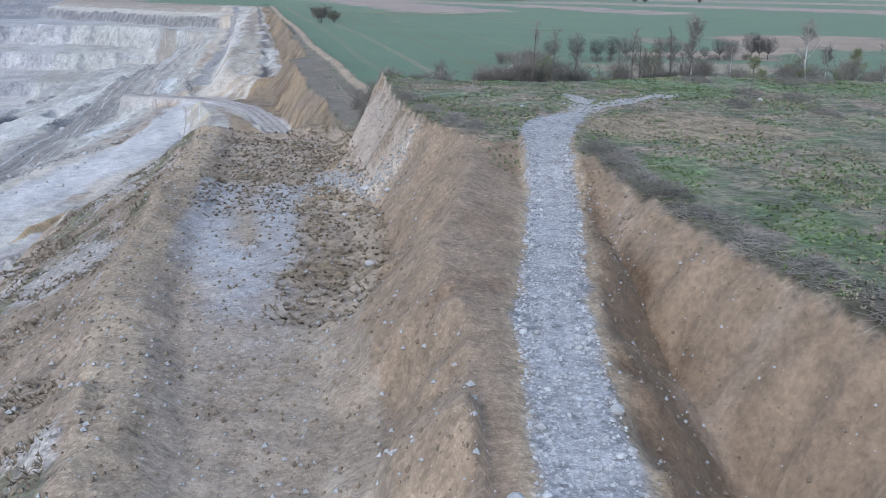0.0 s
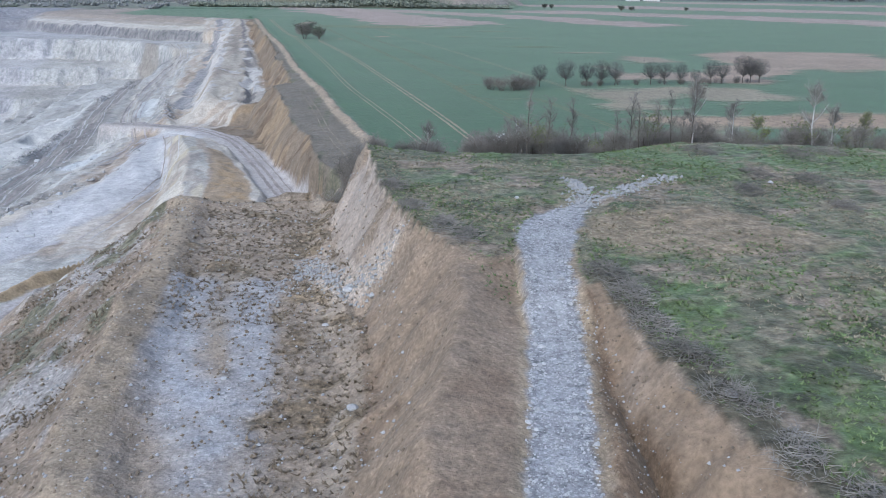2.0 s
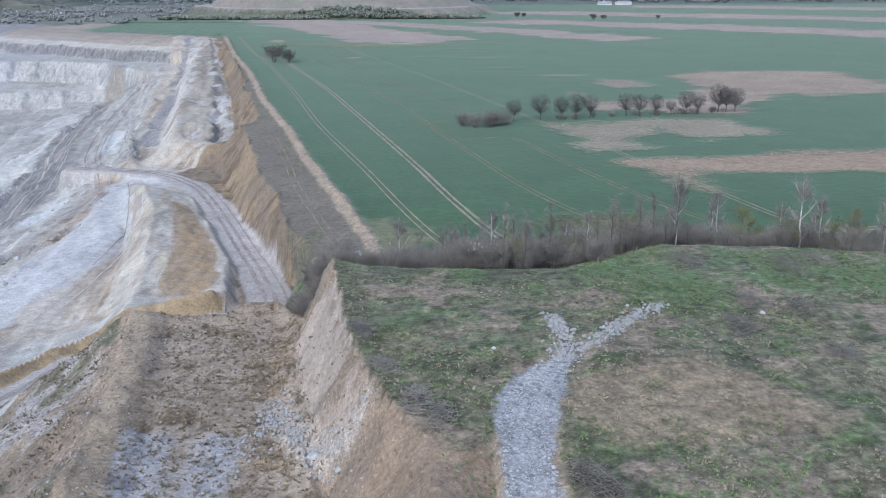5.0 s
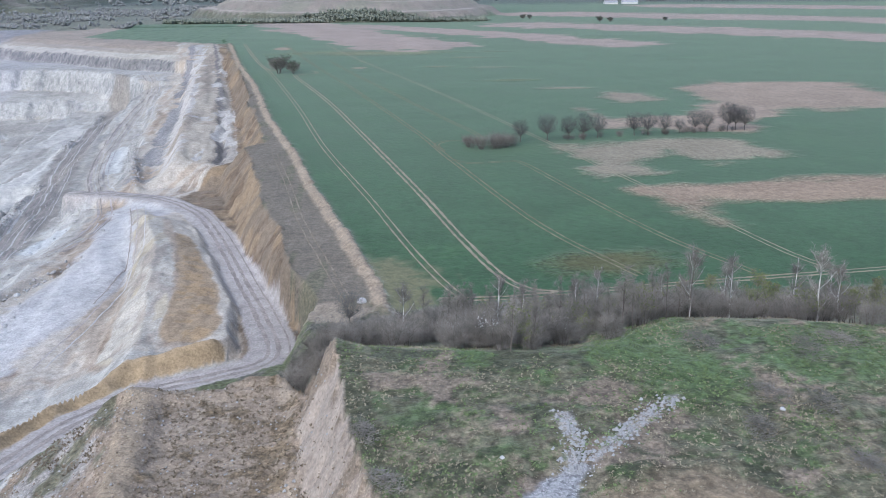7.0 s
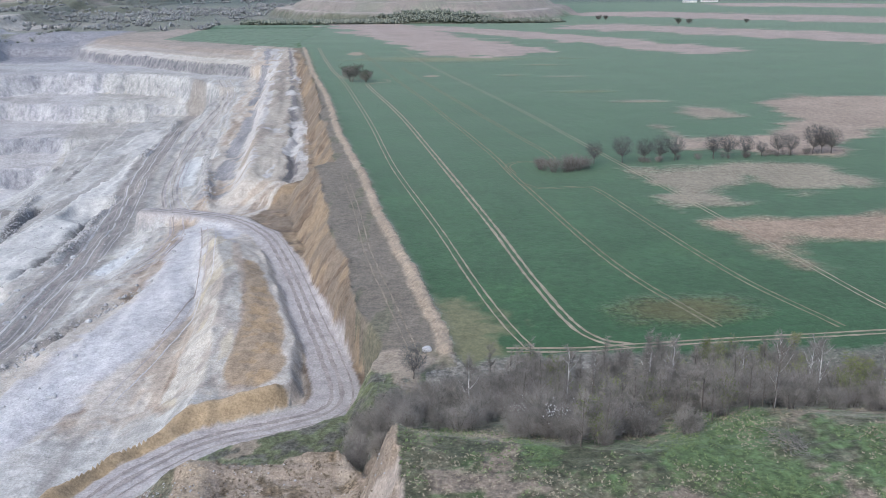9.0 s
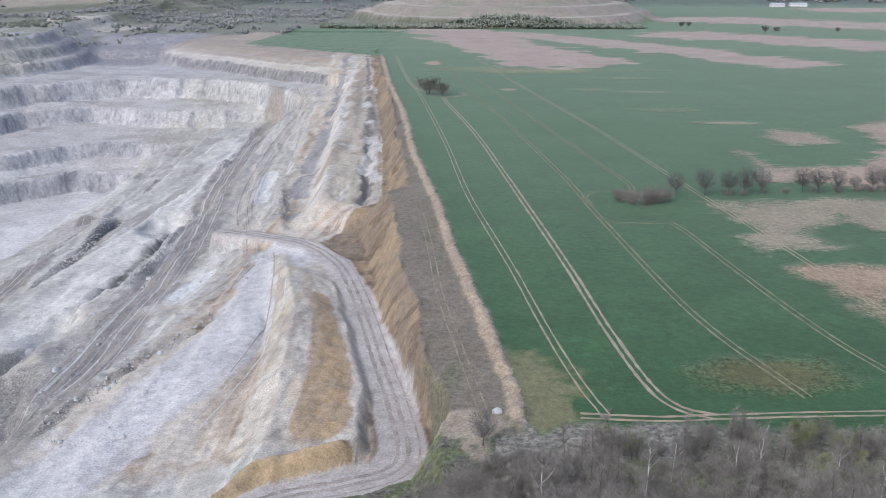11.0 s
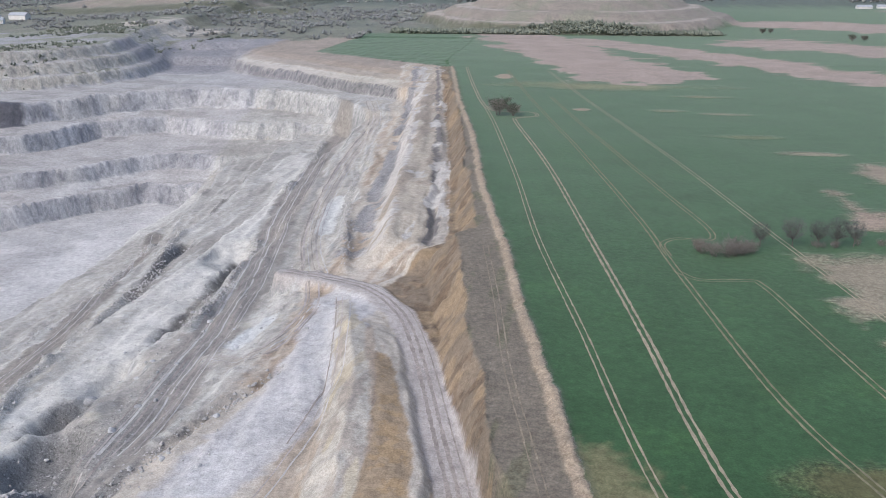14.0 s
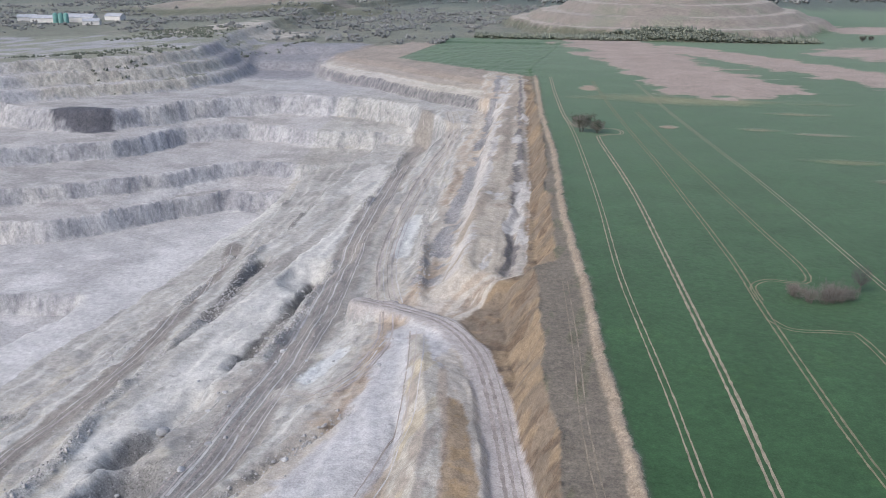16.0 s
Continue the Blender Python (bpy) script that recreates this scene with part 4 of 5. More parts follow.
HL = HAUL[1:]
for k, (o, w, mat) in enumerate(((-1.5, 1.0, M_HRUT), (0.6, 0.9, M_HRUT), (2.9, 0.4, M_HRUT))):
    ribbon("wheel_track", HL, o, w, mat, "dark wheel rut pressed into the dusty haul road", 0.08, 1.2, 0.4, 20 + k)
for j, (pts, half, n) in enumerate(((LANE_WEST, 3.6, 4), (LANE_MID, 7.0, 9), (LANE_EAST, 5.0, 6), (LANE_TURN, 3.4, 5), (PALE_ROAD, 3.5, 3))):
    spread = random.Random(60 + j)
    for k in range(n):
        o = -half + 2 * half * (k + spread.uniform(0.2, 0.8)) / n
        a, b = spread.randrange(0, 2), len(pts) - spread.randrange(0, 2)
        ribbon("wheel_track", pts[a:b], o, spread.uniform(0.35, 0.8), (M_HRUT, M_HAUL, M_PALERUT)[k % 3], "wheel rut pressed into the pale quarry floor", 0.1, 2.5, 0.25, 40 + 11 * j + k)


# ---- bare trees and shrubs ----
def twig(verts, faces, mats, a, b, w, mat, rng):
    """A thin three-sided twig from a to b."""
    d = (b - a).normalized()
    s = d.orthogonal().normalized() * w
    u = d.cross(s)
    i = len(verts)
    verts += [a + s, a - 0.5 * s + 0.87 * u, a - 0.5 * s - 0.87 * u, b]
    faces += [(i, i + 1, i + 3), (i + 1, i + 2, i + 3), (i + 2, i, i + 3)]
    mats += [mat] * 3


def tube(verts, faces, pts, radii, sides=6):
    rings = []
    for k, (q, r) in enumerate(zip(pts, radii)):
        d = (pts[min(k + 1, len(pts) - 1)] - pts[max(k - 1, 0)]).normalized()
        s = d.orthogonal().normalized()
        u = d.cross(s)
        rings.append(range(len(verts), len(verts) + sides))
        verts += [q + r * (math.cos(a) * s + math.sin(a) * u) for a in (2 * math.pi * j / sides for j in range(sides))]
    for ra, rb in zip(rings, rings[1:]):
        for j in range(sides):
            faces.append((ra[j], ra[(j + 1) % sides], rb[(j + 1) % sides], rb[j]))
    faces.append(tuple(rings[-1]))


def tree_meshes(kind, seed):
    """Trunk with limbs, and a crown of fine twigs: (trunk mesh, crown mesh)."""
    rng = random.Random(seed)
    high, spread, stems, fine, bark, twigs = {
        "orchard": (11.3, 4.2, 1, 1500, M_BARK, M_DARKTWIG),
        "tall": (10.5, 2.0, 1, 330, M_BARK, M_TWIG),
        "greening": (8.5, 2.4, 1, 500, M_BARK, M_BUD),
        "birch": (9.5, 2.0, 1, 420, M_BIRCH, M_TWIG),
        "bush": (3.8, 2.1, 6, 760, M_BARK, M_TWIG),
        "hedge": (4.2, 2.3, 6, 380, M_BARK, M_HEDGE),
        "budding": (4.5, 2.2, 4, 520, M_BARK, M_BUD),
        "blossom": (3.6, 2.0, 4, 420, M_BARK, M_BLOSSOM),
        "dense": (6.0, 3.6, 2, 1500, M_BARK, M_EVER),
    }[kind]
    tv, tf, cv, cf, cm = [], [], [], [], []
    limbs = []
    for st in range(stems):
        ang = 2 * math.pi * st / max(stems, 1) + rng.uniform(-0.4, 0.4)
        lean = 0.05 if stems == 1 else rng.uniform(0.15, 0.5)
        fork = 0.28 * high if kind == "orchard" else 0.8 * high
        base = Vector((math.cos(ang), math.sin(ang), 0)) * (0 if stems == 1 else 0.35)
        pts = [base - Vector((0, 0, 0.4))]
        for k in range(1, 6):
            h = fork * k / 5
            pts.append(base + Vector((math.cos(ang) * lean * h + rng.uniform(-0.1, 0.1), math.sin(ang) * lean * h + rng.uniform(-0.1, 0.1), h)))
        r0 = {"orchard": 0.24, "tall": 0.1, "greening": 0.11, "birch": 0.1, "dense": 0.2}.get(kind, 0.06)
        tube(tv, tf, pts, [r0 * (1 - 0.13 * k) for k in range(6)])
        n = {"orchard": 12, "tall": 18, "greening": 18, "birch": 18, "dense": 12}.get(kind, 5)
        for k in range(n):
            t = rng.uniform(0.7, 1.0) if kind == "orchard" else rng.uniform(0.18, 1.0)
            f = t * 5
            i = min(int(f), 4)
            a = pts[i].lerp(pts[i + 1], f - i)
            az = 2 * math.pi * (k * 0.381 + rng.uniform(-0.1, 0.1))
            reach = spread * rng.uniform(0.5, 1.0) * (1 if kind in ("orchard", "dense", "bush", "hedge", "budding", "blossom") else 1.15 - 0.75 * t)
            rise = (high - a.z) * rng.uniform(0.15, 0.9) if kind in ("orchard", "dense") else min(reach * rng.uniform(0.8, 1.6), high * 1.02 - a.z)
            m = a + Vector((math.cos(az) * reach * 0.55, math.sin(az) * reach * 0.55, rise * 0.45))
            b = a + Vector((math.cos(az) * reach, math.sin(az) * reach, rise))
            tube(tv, tf, [a, m, b], [r0 * 0.42, r0 * 0.25, 0.012], 4)
            limbs.append((a, m, b))
    leafy = kind in ("budding", "blossom", "dense", "greening")
    thick = {"orchard": 1.25, "dense": 2.0}.get(kind, 1.0)
    round_crown = kind in ("orchard", "dense", "bush", "hedge", "blossom", "budding")
    core = Vector((0, 0, high * (0.58 if kind in ("orchard", "dense") else 0.5)))
    for k in range(fine):
        if round_crown and k % 4:
            d = Vector((rng.gauss(0, 1), rng.gauss(0, 1), rng.gauss(0, 1))).normalized() * rng.random() ** 0.4
            q = core + Vector((d.x * spread * 0.92, d.y * spread * 0.92, d.z * high * 0.33))
            e = q + (d + Vector((rng.gauss(0, 0.4), rng.gauss(0, 0.4), 0.3))).normalized() * rng.uniform(0.4, 1.1)
            twig(cv, cf, cm, q, e, thick * rng.uniform(0.016, 0.03), 0, rng)
            twig(cv, cf, cm, q, q + Vector((rng.gauss(0, 1), rng.gauss(0, 1), rng.gauss(0.3, 1))).normalized() * 0.6, thick * 0.015, 0, rng)
            continue
        a, m, b = limbs[rng.randrange(len(limbs))]
        t = rng.uniform(0.2, 1.0)
        q = a.lerp(m, t * 2) if t < 0.5 else m.lerp(b, t * 2 - 1)
        ln = rng.uniform(0.5, 1.3) * (0.24 * spread + 0.25)
        d = Vector((rng.gauss(0, 1), rng.gauss(0, 1), rng.gauss(0.75, 0.7))).normalized()
        e = q + d * ln
        twig(cv, cf, cm, q, e, thick * rng.uniform(0.018, 0.034), 0, rng)
        for _ in range(2):
            g = q.lerp(e, rng.uniform(0.3, 0.95))
            d2 = (d + 0.8 * Vector((rng.gauss(0, 1), rng.gauss(0, 1), rng.gauss(0.2, 0.8)))).normalized()
            twig(cv, cf, cm, g, g + d2 * ln * 0.6, thick * rng.uniform(0.012, 0.022), 0, rng)
            if leafy:
                h = g + d2 * ln * rng.uniform(0.1, 0.6)
                s = rng.uniform(0.07, 0.16) * (2.0 if kind == "dense" else 1.0)
                u = Vector((rng.gauss(0, 1), rng.gauss(0, 1), rng.gauss(0, 1))).normalized()
                w = u.orthogonal().normalized()
                i = len(cv)
                cv += [h + s * u, h + s * w * 0.7, h - s * u, h - s * w * 0.7]
                cf += [(i, i + 1, i + 2, i + 3)]
                cm += [1]
    trunk = mesh_of("trunk", [tuple(v) for v in tv], tf, [bark], True)
    crown = mesh_of("crown", [tuple(v) for v in cv], cf, [twigs if twigs == M_DARKTWIG else M_TWIG, twigs])
    crown.polygons.foreach_set("material_index", cm)
    return trunk, crown


TREES = {}


def plant(kind, variant, x, y, size, name, label, group, turn=0.0):
    key = (kind, variant)
    if key not in TREES:
        TREES[key] = tree_meshes(kind, 100 + 17 * variant + len(kind))
    ob = new(name)
    ob.matrix_world = Matrix.Translation((x, y, ground_z(x, y) - 0.1)) @ Matrix.Rotation(turn, 4, "Z") @ Matrix.Scale(size, 4)
    tagged(ob, label, "shrub" if name in ("shrub", "bush") else "tree", group)
    part("trunk", TREES[key][0], ob)
    part("crown", TREES[key][1], ob)
    return ob


rng = random.Random(7)


def belt_near(x):
    return line(x, (-8, 147), (-2, 136), (4, 131), (20, 126), (30, 126), (36, 130), (45, 136), (60, 133), (70, 127), (110, 126))


def belt_far(x):
    return line(x, (-8, 172), (4, 181), (20, 187), (45, 192), (110, 195))


count = 0
for _ in range(2200):
    if count >= 420:
        break
    x = rng.uniform(-8, 105) if count > 60 else rng.uniform(-8, 40)
    lo, hi = float(belt_near(x)), float(belt_far(x))
    y = lo + (hi - lo) * rng.random() ** 1.25
    if x > 78 and rng.random() < 0.5:
        continue
    count += 1
    r = rng.random()
    if r < 0.66:
        plant("bush", rng.randrange(4), x, y, rng.uniform(0.6, 1.35) * (0.75 if y < lo + 5 else 1.0), "shrub", "bare grey-brown shrub thicket in the tree belt", "shrubs of the belt", rng.uniform(0, 6.3))
    elif r < 0.74 and x > 20:
        plant("budding", rng.randrange(2), x, y, rng.uniform(0.7, 1.2), "shrub", "shrub with first yellow-green leaves in the tree belt", "shrubs of the belt", rng.uniform(0, 6.3))
    elif x > 12:
        plant("greening" if x > 50 and rng.random() < 0.6 else "tall", rng.randrange(3), x, y, rng.uniform(0.55, 1.0), "tree", "slender bare tree rising from the shrub belt", "trees of the belt", rng.uniform(0, 6.3))
for x, y, s in ((48, 137, 1.0), (24, 152, 0.95), (66, 136, 1.05), (72, 141, 0.9), (58, 146, 0.95), (80, 138, 1.0), (38, 160, 0.8), (10, 150, 0.9), (31, 168, 0.8), (43, 165, 0.9), (52, 158, 0.8), (63, 160, 0.9), (75, 160, 1.0), (88, 150, 1.0), (85, 165, 0.9)):
    plant("birch", int(x) % 2, x, y, 1.25 * s, "birch_tree", "white-barked birch without leaves in the tree belt", "birches of the belt", x)
for x, y, s in ((20, 133, 1.0), (29, 134, 0.9), (15.5, 140, 0.7)):
    plant("blossom", 0, x, y, s, "shrub", "shrub in white blossom in the tree belt", "blossoming shrubs", x)
plant("orchard", 1, 1.5, 187, 0.7, "tree", "small bare tree at the end of the belt", "trees of the belt")
# hedge row in the field
for k, (x, y, s) in enumerate(((69, 366, 0.85), (80, 367, 1.05), (89, 369, 0.9), (95, 369.5, 1.0), (101, 370, 0.95), (117, 373, 0.95), (123, 374, 0.9), (130, 375, 0.85), (137, 376, 0.6), (144, 377, 0.95), (149, 377.5, 0.85), (159, 380, 1.15), (163, 381, 1.05), (167, 381, 1.0))):
    plant("orchard", k % 4, x, y, s, "tree", "bare round-crowned old tree in the field hedge", "trees of the field hedge", 1.7 * k)
for k in range(15):
    x = 47 + 19 * rng.random()
    plant("hedge", k % 4, x, 354 + 0.45 * (x - 47) * 0.4 + rng.uniform(-3, 4), rng.uniform(0.9, 1.35), "shrub", "low bare bush in the field hedge", "bushes of the field hedge", k)
for k in range(26):
    x = 82 + 84 * rng.random()
    plant("hedge", k % 4, x, 366 + 0.17 * (x - 80) + rng.uniform(-1.5, 1.5), rng.uniform(0.4, 0.7), "shrub", "low bare bush in the field hedge", "bushes of the field hedge", k)
plant("dense", 0, -41, 612, 1.75, "tree", "dark twiggy tree alone in the green field", "lone field trees")
plant("dense", 1, -31.5, 611, 1.3, "tree", "dark twiggy tree alone in the green field", "lone field trees", 2.0)


# ---- loose stones, grass, brush ----
def scatter_mesh(spots, make):
    verts, faces = [], []
    for q in spots:
        make(verts, faces, *q)
    return verts, faces


def stone(verts, faces, x, y, size, r):
    z = ground_z(x, y) + 0.15 * size
    i = len(verts)
    j = [size * r.uniform(0.7, 1.3) * 0.5 for _ in range(6)]
    t = r.uniform(0, 6.3)
    c, n = math.cos(t), math.sin(t)
    verts += [(x + c * j[0], y + n * j[0], z), (x - n * j[1], y + c * j[1], z), (x - c * j[2], y - n * j[2], z), (x + n * j[3], y - c * j[3], z), (x + 0.2 * j[0], y + 0.2 * j[1], z + 0.8 * j[4]), (x, y, z - 0.6 * j[5])]
    for a, b in ((0, 1), (1, 2), (2, 3), (3, 0)):
        faces.append((i + a, i + b, i + 4))
        faces.append((i + b, i + a, i + 5))


def blades(verts, faces, x, y, size, r):
    z = ground_z(x, y) - 0.03
    for _ in range(6):
        a = r.uniform(0, 6.3)
        d, w, h = size * r.uniform(0.3, 1.0), size * r.uniform(0.12, 0.26), size * r.uniform(0.2, 0.6)
        i = len(verts)
        c, n = math.cos(a), math.sin(a)
        verts += [(x - n * w, y + c * w, z), (x + n * w, y - c * w, z), (x + c * d, y + n * d, z + h)]
        faces.append((i, i + 1, i + 2))


def stuff(name, spots, make, mat, label, category):
    ob = new(name, mesh_of(name, *scatter_mesh(spots, make), [mat]))
    return tagged(ob, label, category, kind="stuff")


r = random.Random(11)
ROAD = smooth_line(TRACK, 0.5)


def on_road(n, half, a, b):
    out = []
    for _ in range(n):
        q = ROAD[min(len(ROAD) - 1, int(r.random() * len(ROAD)))]
        out.append((q.x + r.uniform(-half, half), q.y + r.uniform(-0.4, 0.4), a + (b - a) * r.random() ** 3, r))
    return out


stuff("track_stones", on_road(5200, 2.1, 0.05, 0.26), stone, M_STONE, "crushed pale limestone loose on the track", "stones")
spots = []
for pts, n, w in (([(22, 99), (24, 104), (23.5, 109)], 420, 1.5), ([(25, 101), (31, 107), (37, 112)], 480, 1.4), ([(-7, 112), (-4, 104), (-1, 97), (2.5, 95)], 800, 1.7), ([(-6, 112), (-9, 100)], 250, 2.5)):
    ln = smooth_line(pts, 0.4)
    for _ in range(n):
        q = ln[r.randrange(len(ln))]
        spots.append((q.x + r.gauss(0, w * 0.5), q.y + r.gauss(0, w * 0.5), 0.1 + 0.5 * r.random() ** 3, r))
stuff("rubble", spots, stone, M_STONE, "pale broken limestone lumps spilled on the soil", "rubble")
spots = []
for _ in range(5200):
    y = r.uniform(18, 140)
    x = r.uniform(float(berm_left(y)) - 22, float(toe_right(y)) + 5)
    spots.append((x, y, 0.08 + 0.34 * r.random() ** 4, r))
for _ in range(500):
    y = r.uniform(22, 74)
    x = r.uniform(float(road_side(y, 1)), float(cliff_right(y)) - 1)
    spots.append((x, y, 0.07 + 0.25 * r.random() ** 4, r))
stuff("loose_stones", spots, stone, M_STONE, "small pale stones scattered over bare brown soil", "stones")


spots = []
for _ in range(6500):
    y = r.uniform(16, 138)
    x = r.uniform(float(berm_left(y)) - 18, float(crest_left(y)) - 0.5)
    spots.append((x, y, 0.1 + 0.36 * r.random() ** 3, r))
for _ in range(700):
    y = r.uniform(22, 74)
    spots.append((r.uniform(float(road_side(y, 1)) + 0.3, float(cliff_right(y)) - 0.3), y, 0.1 + 0.3 * r.random() ** 3, r))
stuff("soil_clods", spots, stone, plain("dry soil clods", (0.185, 0.145, 0.105), 0.3, 1.0), "brown soil clods on the cut platform and slopes", "soil")


def turf_spots(n, lo, hi, size, seed, tone):
    rs, rr = np.random.RandomState(seed), random.Random(seed)
    y = rs.uniform(lo, hi, n)
    x0 = np.where(y < 76, cliff_right(y) + 0.6, crest_left(y) + 0.4)
    x = x0 + (72 - x0) * rs.rand(n)
    v, (td, _) = fbm(x, y, 7, 3, tone), near(x, y, TRACK)
    keep = (v > rs.uniform(-0.2, 0.35, n)) & (td > 2.6)
    return [(float(a), float(b), size * rr.uniform(0.5, 1.2), rr) for a, b in zip(x[keep], y[keep])]


stuff("grass", turf_spots(30000, 26, 138, 0.4, 3, 37), blades, M_GRASS, "tufts of fresh green grass on the uncut top", "grass")
stuff("dead_grass", turf_spots(26000, 26, 138, 0.4, 5, 131), blades, M_STRAW, "dead straw-coloured grass on the uncut top", "grass")
rs = np.random.RandomState(21)
wy = rs.uniform(24, 142, 15000)
wx = berm_left(wy) - 20 + (toe_right(wy) + 22 - berm_left(wy)) * rs.rand(15000)
inner = wx > berm_left(wy) + 2
keep = (inner & ((wy > 92) | ((wx > -9) & (wy > 60))) & (rs.rand(15000) < 0.6)) | (~inner & (wx < berm_left(wy) - 3) & (fbm(wx, wy, 6, 3, 87) > 0.05))
spots = [(float(a), float(b), r.uniform(0.3, 0.65), r) for a, b in zip(wx[keep], wy[keep])]
stuff("weeds", spots, blades, plain("dark dry weeds", (0.17, 0.135, 0.095), 0.3, 0.5), "dark dry weeds on the bare platform", "weeds")


def boulder(x, y, size, seed, label):
    rr = random.Random(seed)
    bm = bmesh.new()
    bmesh.ops.create_icosphere(bm, subdivisions=2, radius=0.5 * size)
    sx, sy, sz = rr.uniform(0.8, 1.3), rr.uniform(0.8, 1.2), rr.uniform(0.55, 0.85)
    for v in bm.verts:
        k = 1 + 0.35 * noise.noise(v.co * (1.9 / size) + Vector((seed * 3.1, 0, 0)))
        v.co = Vector((v.co.x * sx * k, v.co.y * sy * k, v.co.z * sz * k))
    me = bpy.data.meshes.new("boulder")
    bm.to_mesh(me)
    bm.free()
    me.materials.append(M_STONE)
    ob = tagged(new("boulder", me), label, "rock", "loose boulders")
    ob.matrix_world = pose(x, y, ground_z(x, y) + 0.12 * size, 0, 0, rr.uniform(0, 360))


# the one at (4, 199) stands in for an unidentified white block
BOULDERS = ((-1.1, 73, 0.9), (-7.6, 105.2, 0.8), (-1.8, 98.2, 1.0), (16.1, 101.7, 0.5), (9.9, 33.5, 0.7), (4.6, 27, 0.6), (21.6, 56.6, 0.7), (4, 199, 2.2), (-12, 80, 0.5), (-4, 92, 0.7), (0.5, 94, 0.7), (-18, 100, 0.5), (47, 108, 0.6), (55, 96, 0.5), (33, 112, 0.5))
for k, (x, y, sz) in enumerate(BOULDERS):
    boulder(x, y, sz, k, "pale angular limestone boulder lying on bare ground")
boulder(-133.6, 279, 4.2, 40, "dark pointed rock standing on the quarry bench")
for k in range(26):
    x, y = r.uniform(-135, -75), r.uniform(205, 360)
    boulder(x, y, r.uniform(0.9, 2.2), 50 + k, "grey limestone block on the quarry floor")


spots = []
for pts, up, wide in PIT_RIDGES:
    ln = smooth_line(pts, 1.0)
    for _ in range(int(len(ln) * 3.2)):
        q = ln[r.randrange(len(ln))]
        spots.append((q.x + r.gauss(0, 0.7 * wide), q.y + r.gauss(0, 1.0), 0.35 + 1.3 * r.random() ** 3, r))
for _ in range(1500):
    y = r.uniform(205, 420)
    spots.append((r.uniform(-190, -75) - 0.1 * (y - 205), y, 0.3 + 0.7 * r.random() ** 3, r))
stuff("quarry_rubble", spots, stone, M_RUBBLE, "broken grey limestone along the quarry lanes", "rubble")


def brush_pile(x, y, wide, high, seed):
    rr = random.Random(seed)
    v, f, m = [], [], []
    for _ in range(420):
        a, d = rr.uniform(0, 6.3), wide * rr.random() ** 0.7
        z = high * (1 - (d / wide) ** 2) * rr.random()
        p = Vector((math.cos(a) * d * 1.5, math.sin(a) * d * 0.8, z))
        e = p + Vector((rr.gauss(0, 1), rr.gauss(0, 1), rr.gauss(0.15, 0.3))).normalized() * rr.uniform(0.5, 1.5)
        twig(v, f, m, p, e, rr.uniform(0.015, 0.04), 0, rr)
    ob = tagged(new("brush", mesh_of("brush", [tuple(c) for c in v], f, [M_TWIG])), "heap of cut grey branches at the edge of the grass", "brush", kind="stuff")
    ob.matrix_world = pose(x, y, ground_z(x, y) - 0.05, 0, 0, rr.uniform(70, 130))


for k, (x, y, w, h) in enumerate(((19.8, 78, 2.0, 1.2), (20.3, 73, 2.0, 1.2), (20.4, 67.5, 2.0, 1.1), (20.8, 62, 1.8, 1.0), (21.6, 56, 2.0, 1.0), (22.6, 50, 2.0, 1.0), (23.8, 44.5, 2.0, 0.9), (25, 39, 2.0, 0.9), (9.5, 89, 1.6, 0.9), (7.5, 92, 1.8, 1.0), (5, 99, 1.8, 1.0), (3.2, 108, 1.7, 0.9), (47, 112, 2.2, 1.1), (52, 109, 2.4, 1.0), (43, 105, 2.0, 0.8), (57, 122, 2.6, 1.3), (62, 124, 2.2, 1.2), (45, 126, 2.4, 1.0), (50, 97, 1.8, 0.8))):
    brush_pile(x, y, w, h, 300 + k)


# ---- far woods and settlement ----
def clump(verts, faces, x, y, size, rr):
    z = ground_z(x, y)
    for _ in range(5):
        cx, cy, cz = x + rr.gauss(0, 0.5) * size, y + rr.gauss(0, 0.5) * size, z + size * rr.uniform(0.15, 0.6)
        i = len(verts)
        for dx, dy, dz in ((1, 0, 0), (0, 1, 0), (-1, 0, 0), (0, -1, 0), (0, 0, 1), (0, 0, -1)):
            k = 0.36 * size * rr.uniform(0.5, 1.3)
            verts.append((cx + dx * k, cy + dy * k, cz + dz * k))
        for a, b in ((0, 1), (1, 2), (2, 3), (3, 0)):
            faces.append((i + a, i + b, i + 4))
            faces.append((i + b, i + a, i + 5))


def wood(n, x0, x1, y0, y1, a, b, seed, keep=lambda x, y: True):
    rr = random.Random(seed)
    out = []
    while len(out) < n:
        x, y = rr.uniform(x0, x1), rr.uniform(y0, y1)
        n -= 0 if keep(x, y) else 1
        if keep(x, y):
            out.append((x, y, rr.uniform(a, b), rr))
    return out


# far woods tones are paled: distance haze is put into the colour
M_FAR = plain("distant bare woods", (0.215, 0.215, 0.205), 0.3, 0.02)
M_FAR2 = plain("distant green woods", (0.15, 0.16, 0.125), 0.3, 0.02)
patchy = lambda k: (lambda x, y: float(fbm(np.array(x), np.array(y), 160, 3, k)) > -0.05)
stuff("far_woods", wood(3000, -1500, -250, 1130, 2300, 3, 8, 1, patchy(3)), clump, M_FAR, "distant grey-brown woods behind the quarry", "woods")
stuff("far_woods", wood(900, -230, 190, 1236, 1262, 4, 8, 2), clump, M_FAR2, "dark scrub along the foot of the spoil hill", "woods")
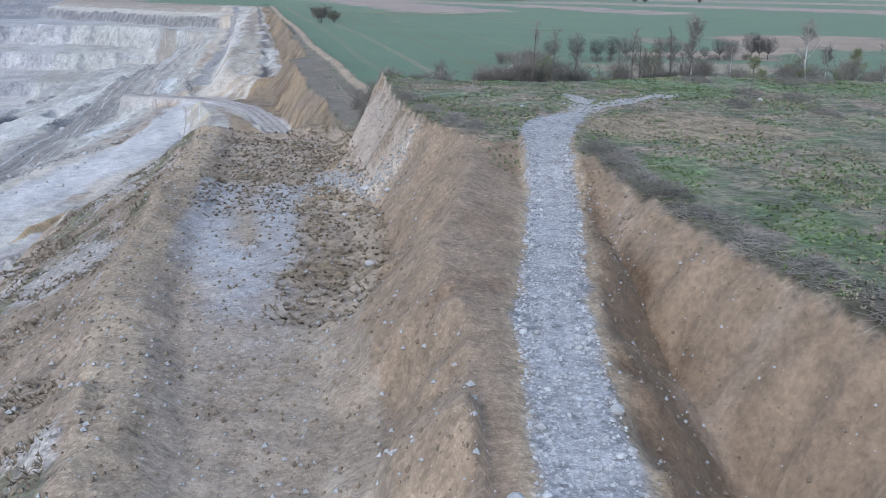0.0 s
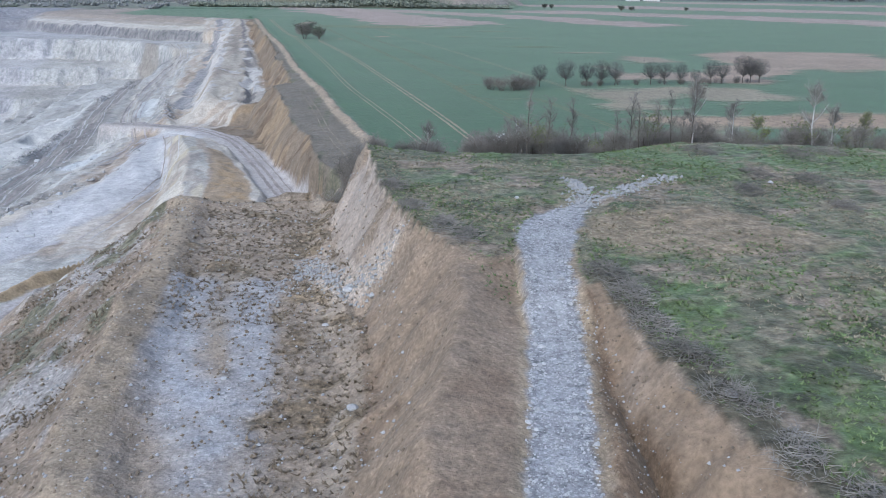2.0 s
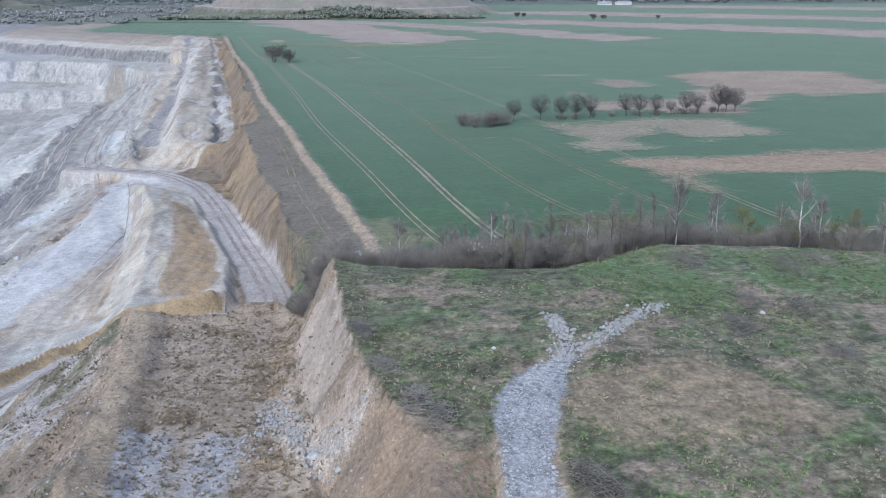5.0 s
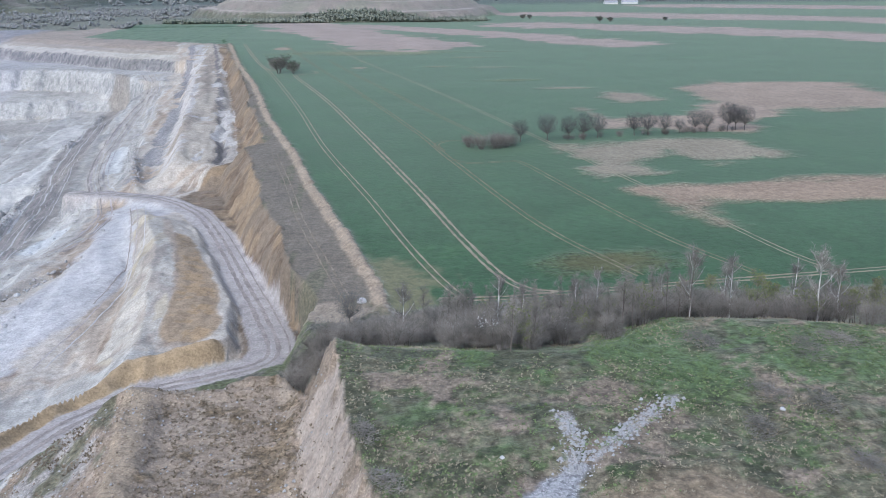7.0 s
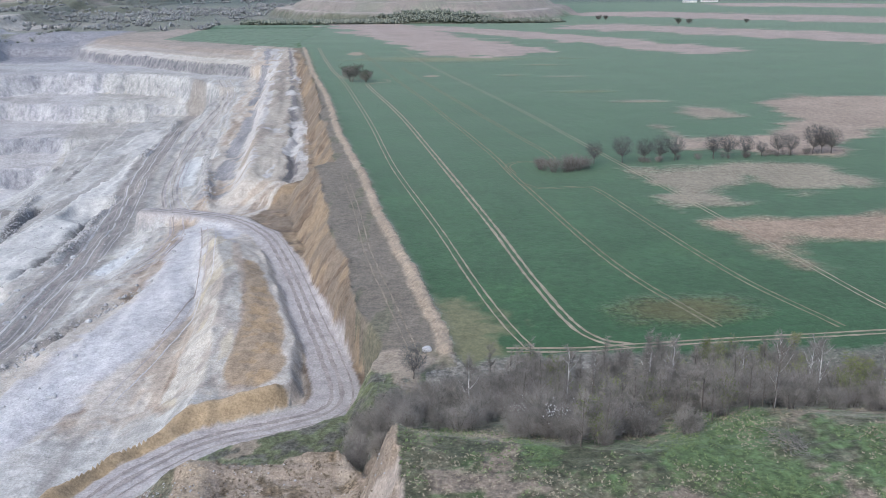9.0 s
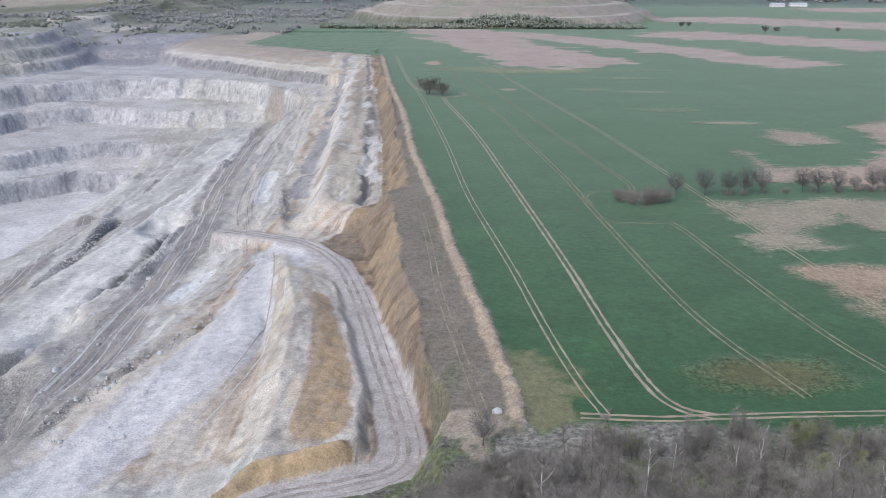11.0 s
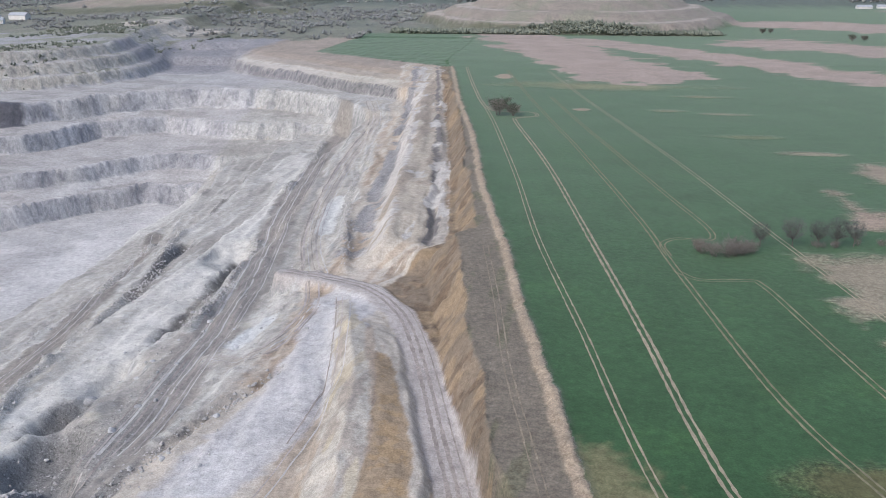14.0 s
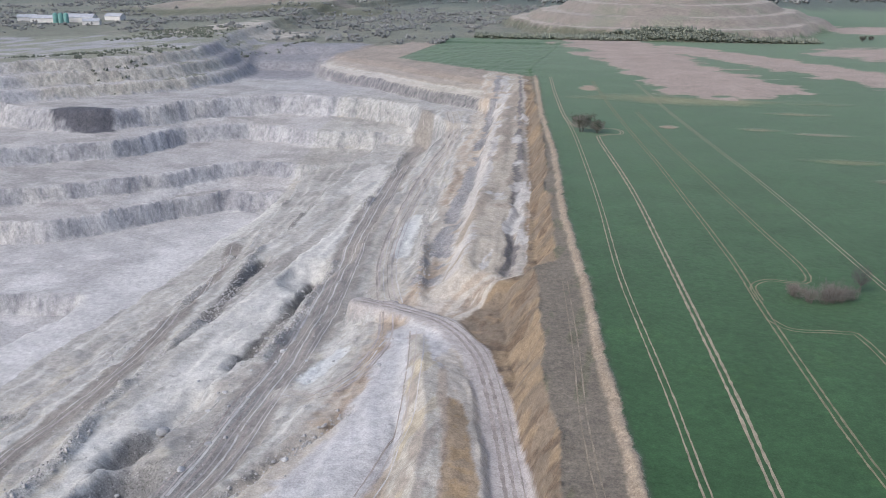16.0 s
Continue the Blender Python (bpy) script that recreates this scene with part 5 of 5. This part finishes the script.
stuff("far_woods", wood(1500, -1800, 2600, 2300, 3300, 10, 22, 3, patchy(9)), clump, M_FAR, "wooded skyline beyond the fields", "woods")
stuff("bench_scrub", wood(900, -640, -400, 760, 1180, 1.5, 4, 4, lambda x, y: patchy(5)(x, y) and x < -440 + 0.1 * (y - 900)), clump, M_FAR2, "dark scrub growing on the old quarry benches", "scrub")
for k, (x, y, s) in enumerate(((250, 1290, 1.1), (262, 1300, 1.0), (330, 1180, 1.2), (345, 1185, 1.0), (420, 1190, 0.9))):
    plant("dense", k % 2, x, y, s, "tree", "dark tree standing between distant fields", "distant field trees", k)


def farm_building(x, y, w, d, h, turn):
    ob = tagged(new("farm_building"), "pale distant farm building with a grey roof", "building", "distant buildings")
    ob.matrix_world = pose(x, y, ground_z(x, y), 0, 0, turn)
    a, b = w / 2, d / 2
    wall = [(-a, -b, -1), (a, -b, -1), (a, b, -1), (-a, b, -1), (-a, -b, h), (a, -b, h), (a, b, h), (-a, b, h), (-a, 0, h + b * 0.6), (a, 0, h + b * 0.6)]
    part("wall", mesh_of("wall", wall, [(0, 1, 5, 4), (2, 3, 7, 6), (3, 0, 4, 8, 7), (1, 2, 6, 9, 5)], [M_WALL]), ob)
    e, t = 0.6, 0.3
    hr = h + b * 0.6
    roof = [(-a - e, -b - e, h - 0.3), (a + e, -b - e, h - 0.3), (a + e, 0, hr + 0.1), (-a - e, 0, hr + 0.1), (-a - e, b + e, h - 0.3), (a + e, b + e, h - 0.3)]
    roof += [(p[0], p[1], p[2] + t) for p in roof]
    part("roof", mesh_of("roof", roof, [(0, 1, 2, 3), (3, 2, 5, 4), (6, 9, 8, 7), (9, 10, 11, 8), (0, 6, 7, 1), (4, 5, 11, 10), (0, 3, 9, 6), (3, 4, 10, 9), (1, 7, 8, 2), (2, 8, 11, 5)], [M_ROOF]), ob)


for x, y, w, d, h, t in ((-985, 1390, 40, 16, 7, 10), (-930, 1410, 50, 18, 8, 5), (-1040, 1420, 30, 14, 6, 30), (-905, 1470, 34, 14, 7, -10), (-870, 1350, 26, 12, 6, 20), (600, 2050, 30, 12, 4, 4), (650, 2070, 36, 12, 4, -3)):
    farm_building(x, y, w, d, h, t)
for k in range(3):
    v, f = [], []
    tube(v, f, [Vector((0, 0, -1)), Vector((0, 0, 14)), Vector((0, 0, 16))], [4, 4, 1.2], 12)
    ob = tagged(new("silo", mesh_of("silo", [tuple(q) for q in v], f, [M_TANK], True)), "green painted steel silo beside the distant farm", "silo", "distant silos")
    ob.matrix_world = pose(-960 + 10 * k, 1385, ground_z(-960 + 10 * k, 1385))


# ---- single stones of the track ----
LUMPS = []
for k in range(6):
    lv, lf = [], []
    rr = random.Random(700 + k)
    bm = bmesh.new()
    bmesh.ops.create_icosphere(bm, subdivisions=1, radius=0.5)
    for v in bm.verts:
        v.co *= 1 + 0.5 * noise.noise(v.co * 2.3 + Vector((k * 5.1, 0, 0)))
        v.co.z *= 0.6
    me = bpy.data.meshes.new("stone")
    bm.to_mesh(me)
    bm.free()
    me.materials.append(M_STONE)
    LUMPS.append(me)
bed = next(o for o in scene.objects if o.name == "track_stones")
near_road = [q for q in ROAD if 18 < q.y < 84]
for k in range(280):
    q = near_road[r.randrange(len(near_road))]
    side = r.choice((-1, 1)) * (2.0 - 1.1 * r.random() ** 2)
    x, y, size = q.x + side, q.y + r.uniform(-0.5, 0.5), 0.14 + 0.36 * r.random() ** 2
    ob = part("stone", LUMPS[k % 6], bed)
    ob.matrix_world = pose(x, y, ground_z(x, y) + 0.1 * size, 0, 0, r.uniform(0, 360)) @ Matrix.Scale(size, 4)
